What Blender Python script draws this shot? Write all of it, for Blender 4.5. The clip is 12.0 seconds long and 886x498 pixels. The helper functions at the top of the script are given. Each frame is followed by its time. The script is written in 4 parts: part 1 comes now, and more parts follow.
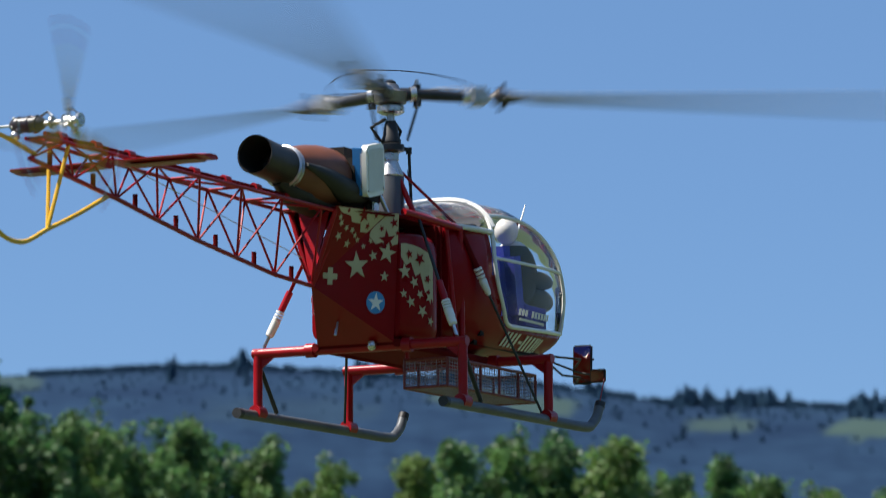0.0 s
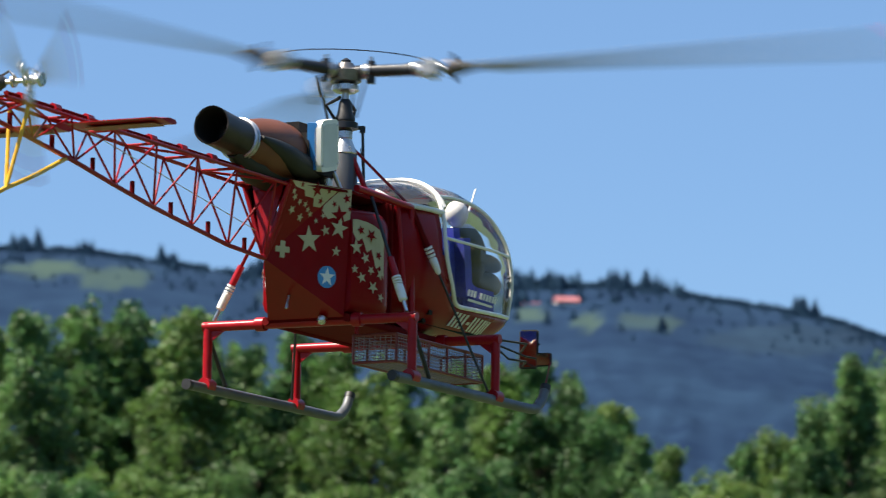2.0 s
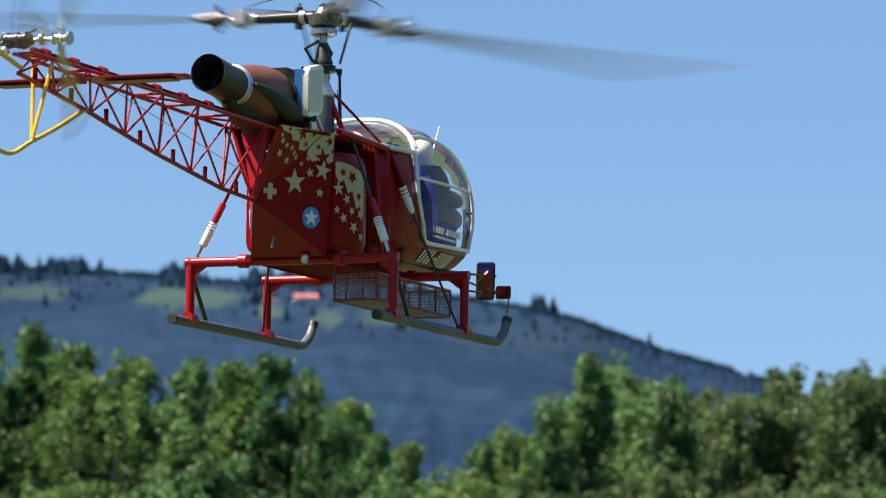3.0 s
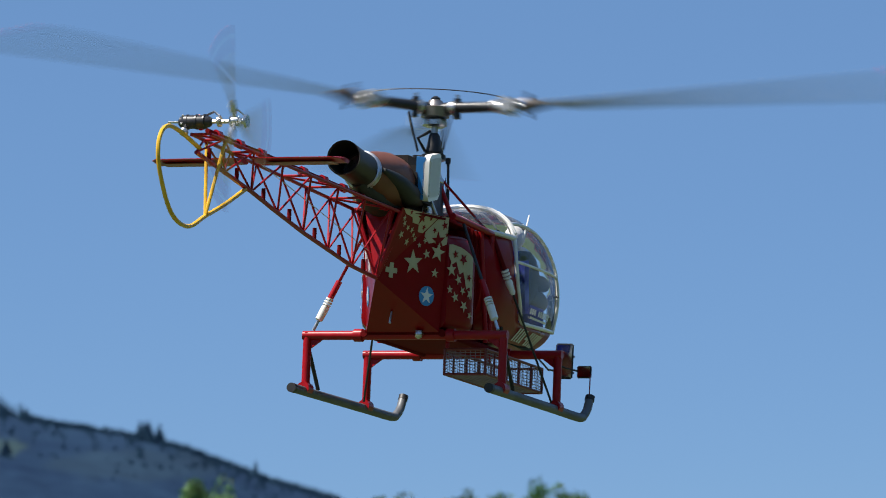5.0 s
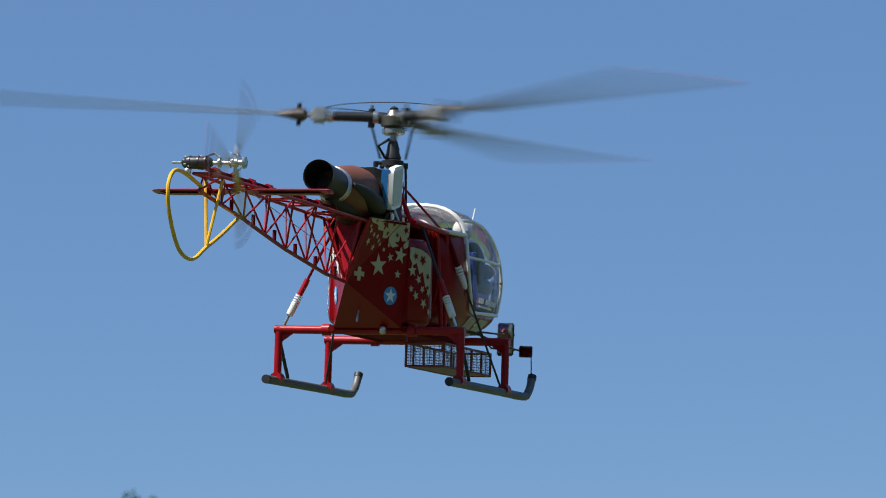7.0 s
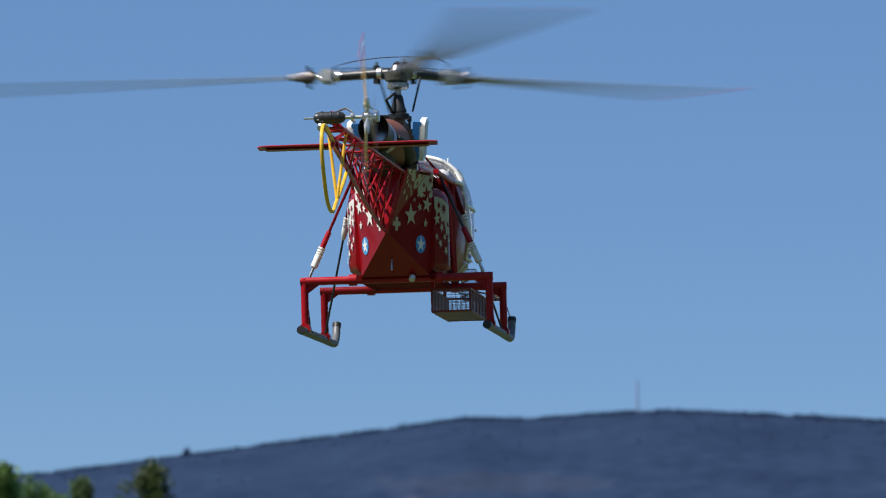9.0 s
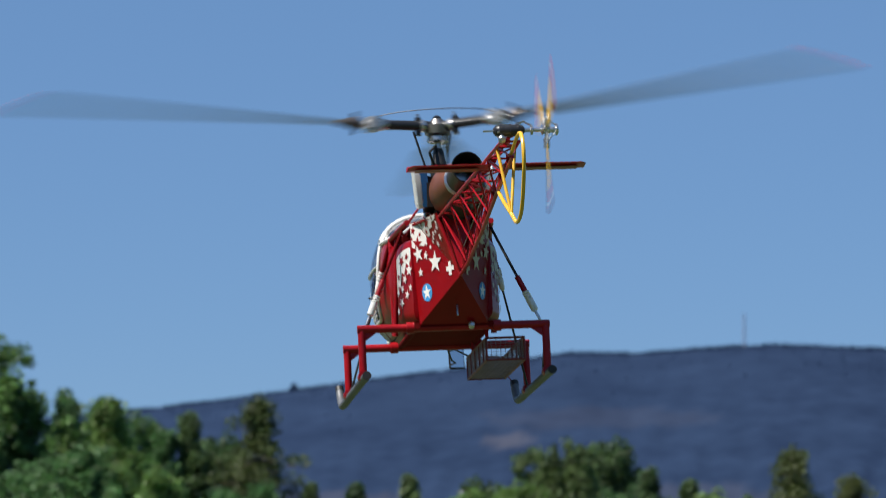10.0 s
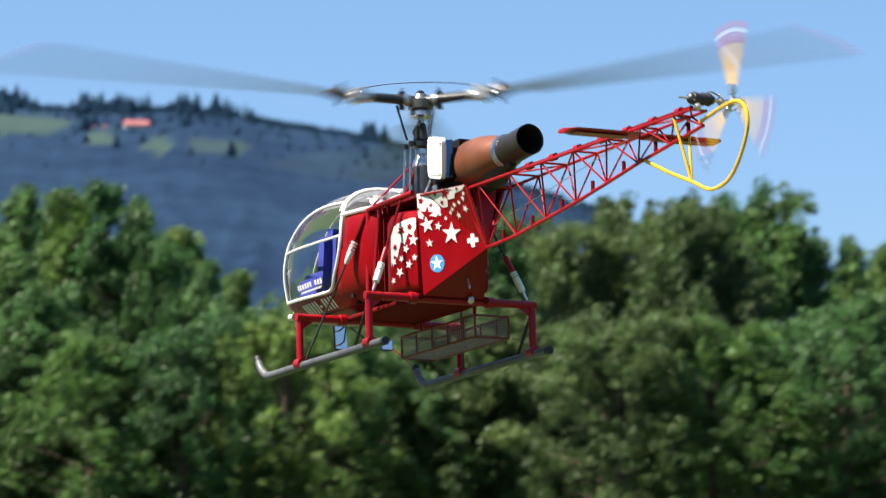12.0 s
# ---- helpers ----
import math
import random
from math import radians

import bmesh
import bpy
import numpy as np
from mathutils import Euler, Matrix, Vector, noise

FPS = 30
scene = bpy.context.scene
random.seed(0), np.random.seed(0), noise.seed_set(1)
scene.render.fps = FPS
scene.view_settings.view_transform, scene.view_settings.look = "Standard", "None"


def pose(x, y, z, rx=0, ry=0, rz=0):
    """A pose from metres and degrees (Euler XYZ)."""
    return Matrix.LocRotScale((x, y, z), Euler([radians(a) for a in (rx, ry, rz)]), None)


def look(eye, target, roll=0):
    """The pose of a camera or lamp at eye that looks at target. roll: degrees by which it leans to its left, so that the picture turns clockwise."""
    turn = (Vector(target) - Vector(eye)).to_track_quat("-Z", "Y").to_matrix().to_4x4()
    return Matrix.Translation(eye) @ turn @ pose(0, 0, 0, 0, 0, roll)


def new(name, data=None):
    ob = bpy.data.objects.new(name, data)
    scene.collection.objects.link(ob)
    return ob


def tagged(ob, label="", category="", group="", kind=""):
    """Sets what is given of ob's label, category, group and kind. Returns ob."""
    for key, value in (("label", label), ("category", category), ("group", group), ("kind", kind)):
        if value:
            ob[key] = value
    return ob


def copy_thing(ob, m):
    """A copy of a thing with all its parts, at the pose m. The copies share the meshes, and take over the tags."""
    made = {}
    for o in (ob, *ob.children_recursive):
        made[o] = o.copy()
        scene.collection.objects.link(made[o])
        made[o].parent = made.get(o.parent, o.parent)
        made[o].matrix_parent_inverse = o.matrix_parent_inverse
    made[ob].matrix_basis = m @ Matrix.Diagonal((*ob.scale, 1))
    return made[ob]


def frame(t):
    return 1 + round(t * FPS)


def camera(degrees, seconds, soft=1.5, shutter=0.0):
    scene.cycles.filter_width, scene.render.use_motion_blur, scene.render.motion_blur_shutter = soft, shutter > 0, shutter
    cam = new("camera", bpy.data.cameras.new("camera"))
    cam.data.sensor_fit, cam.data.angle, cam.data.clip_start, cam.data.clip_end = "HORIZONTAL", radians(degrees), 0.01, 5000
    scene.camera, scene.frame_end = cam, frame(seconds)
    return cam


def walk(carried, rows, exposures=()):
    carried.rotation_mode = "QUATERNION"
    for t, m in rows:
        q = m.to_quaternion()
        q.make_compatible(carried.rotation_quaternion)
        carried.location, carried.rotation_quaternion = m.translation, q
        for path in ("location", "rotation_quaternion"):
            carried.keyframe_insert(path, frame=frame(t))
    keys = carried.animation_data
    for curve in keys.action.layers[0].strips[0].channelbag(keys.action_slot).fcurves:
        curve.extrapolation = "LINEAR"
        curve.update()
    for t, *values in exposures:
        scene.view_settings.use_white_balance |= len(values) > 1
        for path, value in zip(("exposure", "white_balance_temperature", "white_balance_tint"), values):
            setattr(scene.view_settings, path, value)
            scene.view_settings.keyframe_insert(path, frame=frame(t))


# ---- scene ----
cam = camera(11.19, 12.0, soft=0.62, shutter=0.26)
cam.data.dof.use_dof = True
cam.data.dof.focus_distance = 13.0
cam.data.dof.aperture_fstop = 9.5
EYE = Vector((0, 0, 1.7))

# seconds, azimuth to the right, elevation, in degrees: a hand-held pan from one spot
PAN = [
    (0.0, -6.990, 6.926),
    (0.5, -5.987, 6.030),
    (1.0, -5.013, 6.525),
    (1.5, -4.326, 5.880),
    (2.0, -1.568, 5.300),
    (2.5, 0.516, 5.443),
    (3.0, 1.748, 5.257),
    (3.5, 2.263, 6.510),
    (5.5, 9.210, 6.881),
    (6.0, 11.230, 6.500),
    (6.5, 11.423, 6.122),
    (7.0, 11.889, 7.060),
    (9.0, 15.162, 5.837),
    (9.5, 14.539, 6.166),
    (10.0, 13.808, 5.013),
    (10.5, 12.784, 4.526),
    (11.0, 10.270, 4.619),
    (11.5, 7.019, 4.526),
    (12.0, 3.896, 3.072),
]


def aim(az, el, d=1.0):
    a, e = radians(az), radians(el)
    return EYE + d * Vector((math.sin(a) * math.cos(e), math.cos(a) * math.cos(e), math.sin(e)))


walk(cam, [(t, look(EYE, aim(az, el))) for t, az, el in PAN],
     exposures=((0.0, 0.89, 6620, 10), (0.5, 0.99, 6700, 10), (1.5, 1.09, 6800, 10), (2.5, 1.30, 7130, 10), (3.0, 1.22, 7130, 10), (3.5, 1.06, 6900, 10), (5.5, 0.70, 6580, 10), (7.0, 0.61, 6550, 10),
                (9.0, 0.63, 6550, 10), (10.0, 0.62, 6550, 10), (11.0, 0.68, 6530, 10), (11.5, 0.84, 6600, 10), (12.0, 1.34, 7050, 10)))

# ---------------------------------------------------------------- light
SUN_AZ, SUN_EL = -100.0, 58.0        # degrees from +Y towards +X, and above the horizon
world = bpy.data.worlds.new("sky")
scene.world = world
world.use_nodes = True
wn = world.node_tree.nodes
sky = wn.new("ShaderNodeTexSky")
sky.sky_type = "NISHITA"
sky.sun_disc = False
sky.sun_elevation, sky.sun_rotation = radians(SUN_EL), radians(SUN_AZ)
sky.altitude, sky.air_density, sky.dust_density, sky.ozone_density = 2500, 1.0, 0.0, 6.0
tint = wn.new("ShaderNodeMixRGB")            # a deep-blue summer sky
tint.blend_type = "MULTIPLY"
tint.inputs[0].default_value, tint.inputs[2].default_value = 1.0, (0.90, 1.0, 1.13, 1)
world.node_tree.links.new(sky.outputs[0], tint.inputs[1])
even = wn.new("ShaderNodeMixRGB")            # thin summer haze evens the blue out
even.inputs[0].default_value, even.inputs[2].default_value = 0.5, (1.83, 3.65, 6.7, 1)
world.node_tree.links.new(tint.outputs[0], even.inputs[1])
world.node_tree.links.new(even.outputs[0], wn["Background"].inputs[0])
wn["Background"].inputs[1].default_value = 0.055
sun_data = bpy.data.lights.new("sun", "SUN")
sun_data.energy, sun_data.angle, sun_data.color = 5.0, radians(0.53), (1.0, 0.95, 0.87)
sun = new("sun", sun_data)
sun.matrix_world = look(Vector((0, 0, 0)), -(aim(SUN_AZ, SUN_EL) - EYE))


# ---------------------------------------------------------------- materials
def material(name, colour, rough=0.5, metal=0.0, var=0.12, scale=30.0, bump=0.0, coat=0.0, second=None, per=None, spec=0.5):
    """Principled surface with variation at two scales; per: 'object' or 'island' random shade."""
    m = bpy.data.materials.new(name)
    m.use_nodes = True
    nt = m.node_tree
    n, l = nt.nodes, nt.links
    b = n["Principled BSDF"]
    b.inputs["Metallic"].default_value = metal
    b.inputs["Specular IOR Level"].default_value = spec
    if coat:
        b.inputs["Coat Weight"].default_value = coat
        b.inputs["Coat Roughness"].default_value = 0.05
    tc = n.new("ShaderNodeTexCoord")
    big, fine = n.new("ShaderNodeTexNoise"), n.new("ShaderNodeTexNoise")
    big.inputs["Scale"].default_value, fine.inputs["Scale"].default_value = scale * 0.2, scale
    fine.inputs["Detail"].default_value = 6
    for t in (big, fine):
        l.new(tc.outputs["Object"], t.inputs["Vector"])
    add = n.new("ShaderNodeMath")
    l.new(big.outputs["Fac"], add.inputs[0])
    l.new(fine.outputs["Fac"], add.inputs[1])
    half = n.new("ShaderNodeMath")
    half.operation = "MULTIPLY"
    half.inputs[1].default_value = 0.5
    l.new(add.outputs[0], half.inputs[0])
    ramp = n.new("ShaderNodeValToRGB")
    c0 = [max(0.0, c * (1 - var * 2)) for c in colour]
    c1 = [min(1.0, c * (1 + var * 2)) for c in (second or colour)]
    ramp.color_ramp.elements[0].position, ramp.color_ramp.elements[1].position = 0.3, 0.7
    ramp.color_ramp.elements[0].color, ramp.color_ramp.elements[1].color = (*c0, 1), (*c1, 1)
    l.new(half.outputs[0], ramp.inputs[0])
    out = ramp.outputs[0]
    if per:
        src = n.new("ShaderNodeObjectInfo" if per == "object" else "ShaderNodeNewGeometry")
        rnd = src.outputs["Random"] if per == "object" else src.outputs["Random Per Island"]
        hsv = n.new("ShaderNodeHueSaturation")
        mr, mh = n.new("ShaderNodeMapRange"), n.new("ShaderNodeMapRange")
        mr.inputs["To Min"].default_value, mr.inputs["To Max"].default_value = 0.6, 1.45
        mh.inputs["To Min"].default_value, mh.inputs["To Max"].default_value = 0.48, 0.52
        l.new(rnd, mr.inputs["Value"])
        l.new(rnd, mh.inputs["Value"])
        l.new(mr.outputs[0], hsv.inputs["Value"])
        l.new(mh.outputs[0], hsv.inputs["Hue"])
        l.new(out, hsv.inputs["Color"])
        out = hsv.outputs[0]
    l.new(out, b.inputs["Base Color"])
    rr = n.new("ShaderNodeMapRange")
    rr.inputs["To Min"].default_value, rr.inputs["To Max"].default_value = max(0.02, rough - 0.08), min(1, rough + 0.08)
    l.new(fine.outputs["Fac"], rr.inputs["Value"])
    l.new(rr.outputs[0], b.inputs["Roughness"])
    if bump:
        bn = n.new("ShaderNodeBump")
        bn.inputs["Strength"].default_value, bn.inputs["Distance"].default_value = bump, 0.004
        l.new(fine.outputs["Fac"], bn.inputs["Height"])
        l.new(bn.outputs[0], b.inputs["Normal"])
    return m


def glass_material(name, colour=(0.9, 0.95, 0.97), rough=0.01):
    m = bpy.data.materials.new(name)
    m.use_nodes = True
    n, l = m.node_tree.nodes, m.node_tree.links
    out = n["Material Output"]
    n.remove(n["Principled BSDF"])
    tr, gl, mix, fr = (n.new(k) for k in ("ShaderNodeBsdfTransparent", "ShaderNodeBsdfGlossy", "ShaderNodeMixShader", "ShaderNodeFresnel"))
    tr.inputs[0].default_value = (*colour, 1)
    gl.inputs["Roughness"].default_value = rough
    fr.inputs["IOR"].default_value = 1.22
    l.new(fr.outputs[0], mix.inputs[0])
    l.new(tr.outputs[0], mix.inputs[1])
    l.new(gl.outputs[0], mix.inputs[2])
    l.new(mix.outputs[0], out.inputs[0])
    return m


def milky_material(name, clear, white):
    m = glass_material(name, (clear, clear, clear), 0.15)
    n, l = m.node_tree.nodes, m.node_tree.links
    out = n["Material Output"]
    src = out.inputs[0].links[0].from_socket
    df, mix = n.new("ShaderNodeBsdfDiffuse"), n.new("ShaderNodeMixShader")
    df.inputs[0].default_value = (0.78, 0.79, 0.8, 1)
    mix.inputs[0].default_value = white
    l.new(src, mix.inputs[1])
    l.new(df.outputs[0], mix.inputs[2])
    l.new(mix.outputs[0], out.inputs[0])
    return m


def leaf_material(name, dark, light):
    m = material(name, dark, 0.55, 0, 0.25, 1.3, second=light, per="island")
    n, l = m.node_tree.nodes, m.node_tree.links
    b = n["Principled BSDF"]
    tl, mix = n.new("ShaderNodeBsdfTranslucent"), n.new("ShaderNodeMixShader")
    src = b.inputs["Base Color"].links[0].from_socket
    tree, own, hue, val = (n.new(k) for k in ("ShaderNodeObjectInfo", "ShaderNodeHueSaturation", "ShaderNodeMapRange", "ShaderNodeMapRange"))
    hue.inputs["To Min"].default_value, hue.inputs["To Max"].default_value = 0.486, 0.528     # each tree has its own green
    val.inputs["To Min"].default_value, val.inputs["To Max"].default_value = 1.30, 0.80
    for k, socket in ((hue, "Hue"), (val, "Value")):
        l.new(tree.outputs["Random"], k.inputs["Value"])
        l.new(k.outputs[0], own.inputs[socket])
    l.new(src, own.inputs["Color"])
    src = own.outputs[0]
    l.new(src, b.inputs["Base Color"])
    l.new(src, tl.inputs[0])
    mix.inputs[0].default_value = 0.4
    l.new(b.outputs[0], mix.inputs[1])
    l.new(tl.outputs[0], mix.inputs[2])
    l.new(mix.outputs[0], n["Material Output"].inputs[0])
    return m


RED = material("red paint", (0.225, 0.0018, 0.0045), 0.30, 0, 0.08, 14, coat=0.08, spec=0.14)
REDTUBE = material("red tube paint", (0.32, 0.0035, 0.009), 0.36, 0, 0.10, 40, coat=0.08, spec=0.3)
DARKRED = material("dark red paint", (0.13, 0.004, 0.005), 0.92, 0, 0.12, 20, spec=0.1)
WHITE = material("white paint", (0.80, 0.79, 0.76), 0.3, 0, 0.04, 20, coat=0.3)
CREAM = material("white star film", (0.72, 0.70, 0.67), 0.4, 0, 0.05, 20)
# starboard star colour, darker and yellower than the port one
GOLD = material("starboard star film", (0.50, 0.43, 0.25), 0.4, 0, 0.06, 20)
YELLOW = material("yellow paint", (0.72, 0.42, 0.03), 0.35, 0, 0.10, 40)
OCHRE = material("brownish-red underside", (0.24, 0.06, 0.012), 0.4, 0, 0.10, 40)
BLACK = material("black rubber", (0.018, 0.018, 0.02), 0.5, 0, 0.2, 40)
DARK = material("dark cowling", (0.011, 0.009, 0.009), 0.7, 0, 0.25, 25, spec=0.2)
BROWN = material("heat-brown steel", (0.17, 0.055, 0.026), 0.45, 0.2, 0.2, 14)
STEEL = material("brushed steel", (0.55, 0.55, 0.56), 0.3, 1.0, 0.15, 60)
EXH = material("smoked exhaust steel", (0.050, 0.041, 0.036), 0.42, 0.6, 0.3, 18)
SOOT = material("soot", (0.006, 0.006, 0.006), 0.9, 0, 0.3, 40)
SKID = material("grey skid tube", (0.10, 0.105, 0.115), 0.5, 0.2, 0.2, 25)
GREYP = material("grey panel", (0.18, 0.195, 0.195), 0.4, 0, 0.10, 25)
MASTGREY = material("dark grey mast paint", (0.075, 0.08, 0.085), 0.35, 0.3, 0.12, 25)
PANEL = material("off-white intake face", (0.60, 0.61, 0.60), 0.45, 0, 0.06, 25)
SCOOP = material("dark olive-grey duct", (0.022, 0.021, 0.019), 0.55, 0.1, 0.2, 25)
BLUE = material("blue trim", (0.03, 0.20, 0.52), 0.4, 0, 0.1, 30)
LOGOBLUE = material("light blue disc", (0.05, 0.27, 0.58), 0.4, 0, 0.06, 30)
SEAT = material("blue seat cloth", (0.030, 0.044, 0.32), 0.8, 0, 0.2, 60, bump=0.3)
SKIN = material("white dummy", (0.72, 0.70, 0.68), 0.5, 0, 0.05, 20)
OLIVE = material("olive cloth", (0.055, 0.055, 0.022), 0.85, 0, 0.2, 50, bump=0.3)
BLADE = material("grey blade", (0.16, 0.165, 0.17), 0.4, 0, 0.1, 15)
BLADETIP = material("red blade tip", (0.45, 0.03, 0.03), 0.4, 0, 0.1, 15)
GRIP = material("pale anodised aluminium", (0.52, 0.51, 0.50), 0.38, 0.6, 0.08, 50)
HUB = material("worn dark aluminium", (0.26, 0.24, 0.23), 0.35, 0.8, 0.2, 50)
ROOT = material("dark bronze blade root", (0.10, 0.085, 0.08), 0.4, 0.5, 0.2, 50)
ALU = material("milled aluminium", (0.62, 0.61, 0.60), 0.28, 0.9, 0.12, 50)
GUN = material("gunmetal", (0.028, 0.029, 0.033), 0.38, 0.25, 0.2, 40)
GLASS = glass_material("cabin glazing", (0.95, 0.97, 0.98))
MILKY = milky_material("faintly milky roof glazing", 0.92, 0.10)
MESH = material("grey wire mesh", (0.27, 0.20, 0.22), 0.5, 0.3, 0.12, 50)
WIRE = material("basket wire", (0.20, 0.035, 0.03), 0.45, 0.2, 0.15, 50)
LEAF_A = leaf_material("ash leaves", (0.028, 0.064, 0.022), (0.100, 0.194, 0.058))
LEAF_B = leaf_material("poplar leaves", (0.036, 0.077, 0.020), (0.140, 0.228, 0.054))
LEAF_D = leaf_material("dark olive leaves", (0.027, 0.052, 0.018), (0.082, 0.134, 0.042))
LEAF_C = leaf_material("fir needles", (0.032, 0.050, 0.014), (0.105, 0.125, 0.032))
BARK = material("bark", (0.09, 0.065, 0.045), 0.9, 0, 0.3, 6, bump=0.6)
GRASS = material("grass field", (0.032, 0.050, 0.014), 0.95, 0, 0.25, 0.8, second=(0.045, 0.070, 0.020))
TILE = material("red roof tiles", (0.30, 0.10, 0.11), 0.8, 0, 0.1, 0.5)
PLASTER = material("pale plaster", (0.60, 0.52, 0.46), 0.9, 0, 0.08, 0.4)
WINDOWDARK = material("dark window glass", (0.03, 0.04, 0.05), 0.15, 0, 0.1, 1)
LINING = material("grey cabin lining", (0.10, 0.10, 0.11), 0.7, 0, 0.15, 30)
MAST = material("galvanised mast", (0.30, 0.37, 0.50), 0.6, 0.3, 0.1, 0.2)


# ---------------------------------------------------------------- mesh helpers
def part(name, bm, mat, parent=None, label="", smooth=True):
    me = bpy.data.meshes.new(name)
    bmesh.ops.recalc_face_normals(bm, faces=bm.faces)
    for f in bm.faces:
        f.smooth = smooth
    if smooth:
        for e in bm.edges:
            if len(e.link_faces) == 2 and e.calc_face_angle(0) > radians(38):
                e.smooth = False
    bm.to_mesh(me)
    bm.free()
    for m in mat if isinstance(mat, (list, tuple)) else (mat,):
        me.materials.append(m)
    ob = new(name, me)
    if parent:
        ob.parent = parent
    return tagged(ob, label)


def sweep(pts, r, n=10, bm=None, caps=True):
    """A round tube along points; r may be one radius or one a point."""
    bm = bm or bmesh.new()
    pts = [Vector(p) for p in pts]
    rs = r if isinstance(r, (list, tuple)) else [r] * len(pts)
    rings, side = [], None
    for i, p in enumerate(pts):
        d = (pts[min(i + 1, len(pts) - 1)] - pts[max(i - 1, 0)]).normalized()
        if side is None:
            side = d.orthogonal().normalized()
        side = (side - d * side.dot(d)).normalized()
        up = d.cross(side)
        rings.append([bm.verts.new(p + rs[i] * (math.cos(a) * side + math.sin(a) * up))
                      for a in (2 * math.pi * k / n for k in range(n))])
    for a, b in zip(rings, rings[1:]):
        for k in range(n):
            bm.faces.new((a[k], a[(k + 1) % n], b[(k + 1) % n], b[k]))
    if caps:
        bm.faces.new(rings[0][::-1])
        bm.faces.new(rings[-1])
    return bm


def block(c, s, bm=None, bevel=0.0, m=None):
    bm = bm or bmesh.new()
    g = bmesh.ops.create_cube(bm, size=1.0)
    bmesh.ops.transform(bm, verts=g["verts"], matrix=(m or Matrix.Identity(4)) @ Matrix.Translation(c) @ Matrix.Diagonal((*s, 1)))
    if bevel:
        es = list({e for v in g["verts"] for e in v.link_edges})
        bmesh.ops.bevel(bm, geom=es, offset=bevel, segments=2, affect="EDGES")
    return bm


def prism(poly, normal, depth, bm=None):
    """A flat plate: polygon of 3D points, thickened along normal."""
    bm = bm or bmesh.new()
    nrm = Vector(normal).normalized() * depth
    a = [bm.verts.new(Vector(p)) for p in poly]
    b = [bm.verts.new(Vector(p) + nrm) for p in poly]
    bm.faces.new(a[::-1])
    bm.faces.new(b)
    k = len(a)
    for i in range(k):
        bm.faces.new((a[i], a[(i + 1) % k], b[(i + 1) % k], b[i]))
    return bm


def mirror(p):
    return (p[0], -p[1], p[2])


def smooth_path(pts, sub=6):
    """Catmull-Rom through the points."""
    P = [Vector(p) for p in pts]
    P = [2 * P[0] - P[1]] + P + [2 * P[-1] - P[-2]]
    out = []
    for a, b, c, d in zip(P, P[1:], P[2:], P[3:]):
        for k in range(sub):
            t = k / sub
            out.append(0.5 * (2 * b + (c - a) * t + (2 * a - 5 * b + 4 * c - d) * t * t + (3 * b - a - 3 * c + d) * t ** 3))
    return out + [P[-2]]


# ---------------------------------------------------------------- land
F, HORIZON = 8000.0, 640.0


def spot(u, v, d):
    """The place d metres off towards u to the right of the red-roofed house and v below it, both in 1/8000 radian."""
    az, el = u / F, (HORIZON - v) / F
    return Vector((d * math.sin(az), d * math.cos(az), EYE.z + d * math.tan(el)))


def make_ground():
    bm = bmesh.new()
    rings = [0, 3, 8, 20, 50, 100, 200, 400, 800, 1600, 3000, 4900]
    n = 72
    prev = None
    for r in rings:
        if r == 0:
            ring = [bm.verts.new((0, 0, 0))]
        else:
            ring = [bm.verts.new((r * math.cos(a), r * math.sin(a), 0.05 * noise.noise((r * math.cos(a) * 0.1, r * math.sin(a) * 0.1, 0)) if r < 200 else 0))
                    for a in (2 * math.pi * k / n for k in range(n))]
        if prev:
            for k in range(n):
                if len(prev) == 1:
                    bm.faces.new((prev[0], ring[k], ring[(k + 1) % n]))
                else:
                    bm.faces.new((prev[k], ring[k], ring[(k + 1) % n], prev[(k + 1) % n]))
        prev = ring
    tagged(part("ground", bm, GRASS), "flat green grass field reaching to the hills", "ground", kind="structure")


make_ground()

RIDGE_A = [(-4500, -60), (-3000, -90), (-2200, -104), (-1760, -98), (-1490, -114), (-1330, -117), (-1200, -110), (-1000, -97), (-850, -92), (-560, -52),
           (-450, -50), (-340, -48), (-220, -40), (-100, -30), (80, -34), (180, -24), (240, -10), (370, 8), (490, 36), (640, 92),
           (750, 122), (820, 144), (1000, 230), (1250, 340), (1700, 480), (4500, 600)]
RIDGE_B = [(-4500, 420), (500, 400), (1000, 290), (1240, 240), (1380, 227), (1540, 208), (1820, 169), (2000, 146), (2160, 124), (2271, 126), (2400, 116), (2520, 111),
           (2673, 118), (2900, 131), (3300, 150), (4500, 200)]
MEADOWS = [(-205, -6, 88, 18, 0.8), (150, 30, 60, 15, 0.5), (40, 30, 26, 14, 0.8), (-925, -62, 75, 12, 0.9), (-800, -46, 65, 18, 0.7), (400, 62, 150, 26, 0.12),
           (-1730, -88, 45, 12, 0.6), (-60, 18, 30, 12, 0.8), (-480, -14, 60, 16, 0.6), (-1250, -40, 160, 25, 0.1)]
CLEARINGS = [(2046, 279, 42, 11, 0.55), (1760, 385, 130, 16, 0.35), (2350, 380, 160, 22, 0.3), (2200, 240, 200, 18, 0.15)]


def height_at(table, u):
    return float(np.interp(u, [a for a, _ in table], [b for _, b in table]))


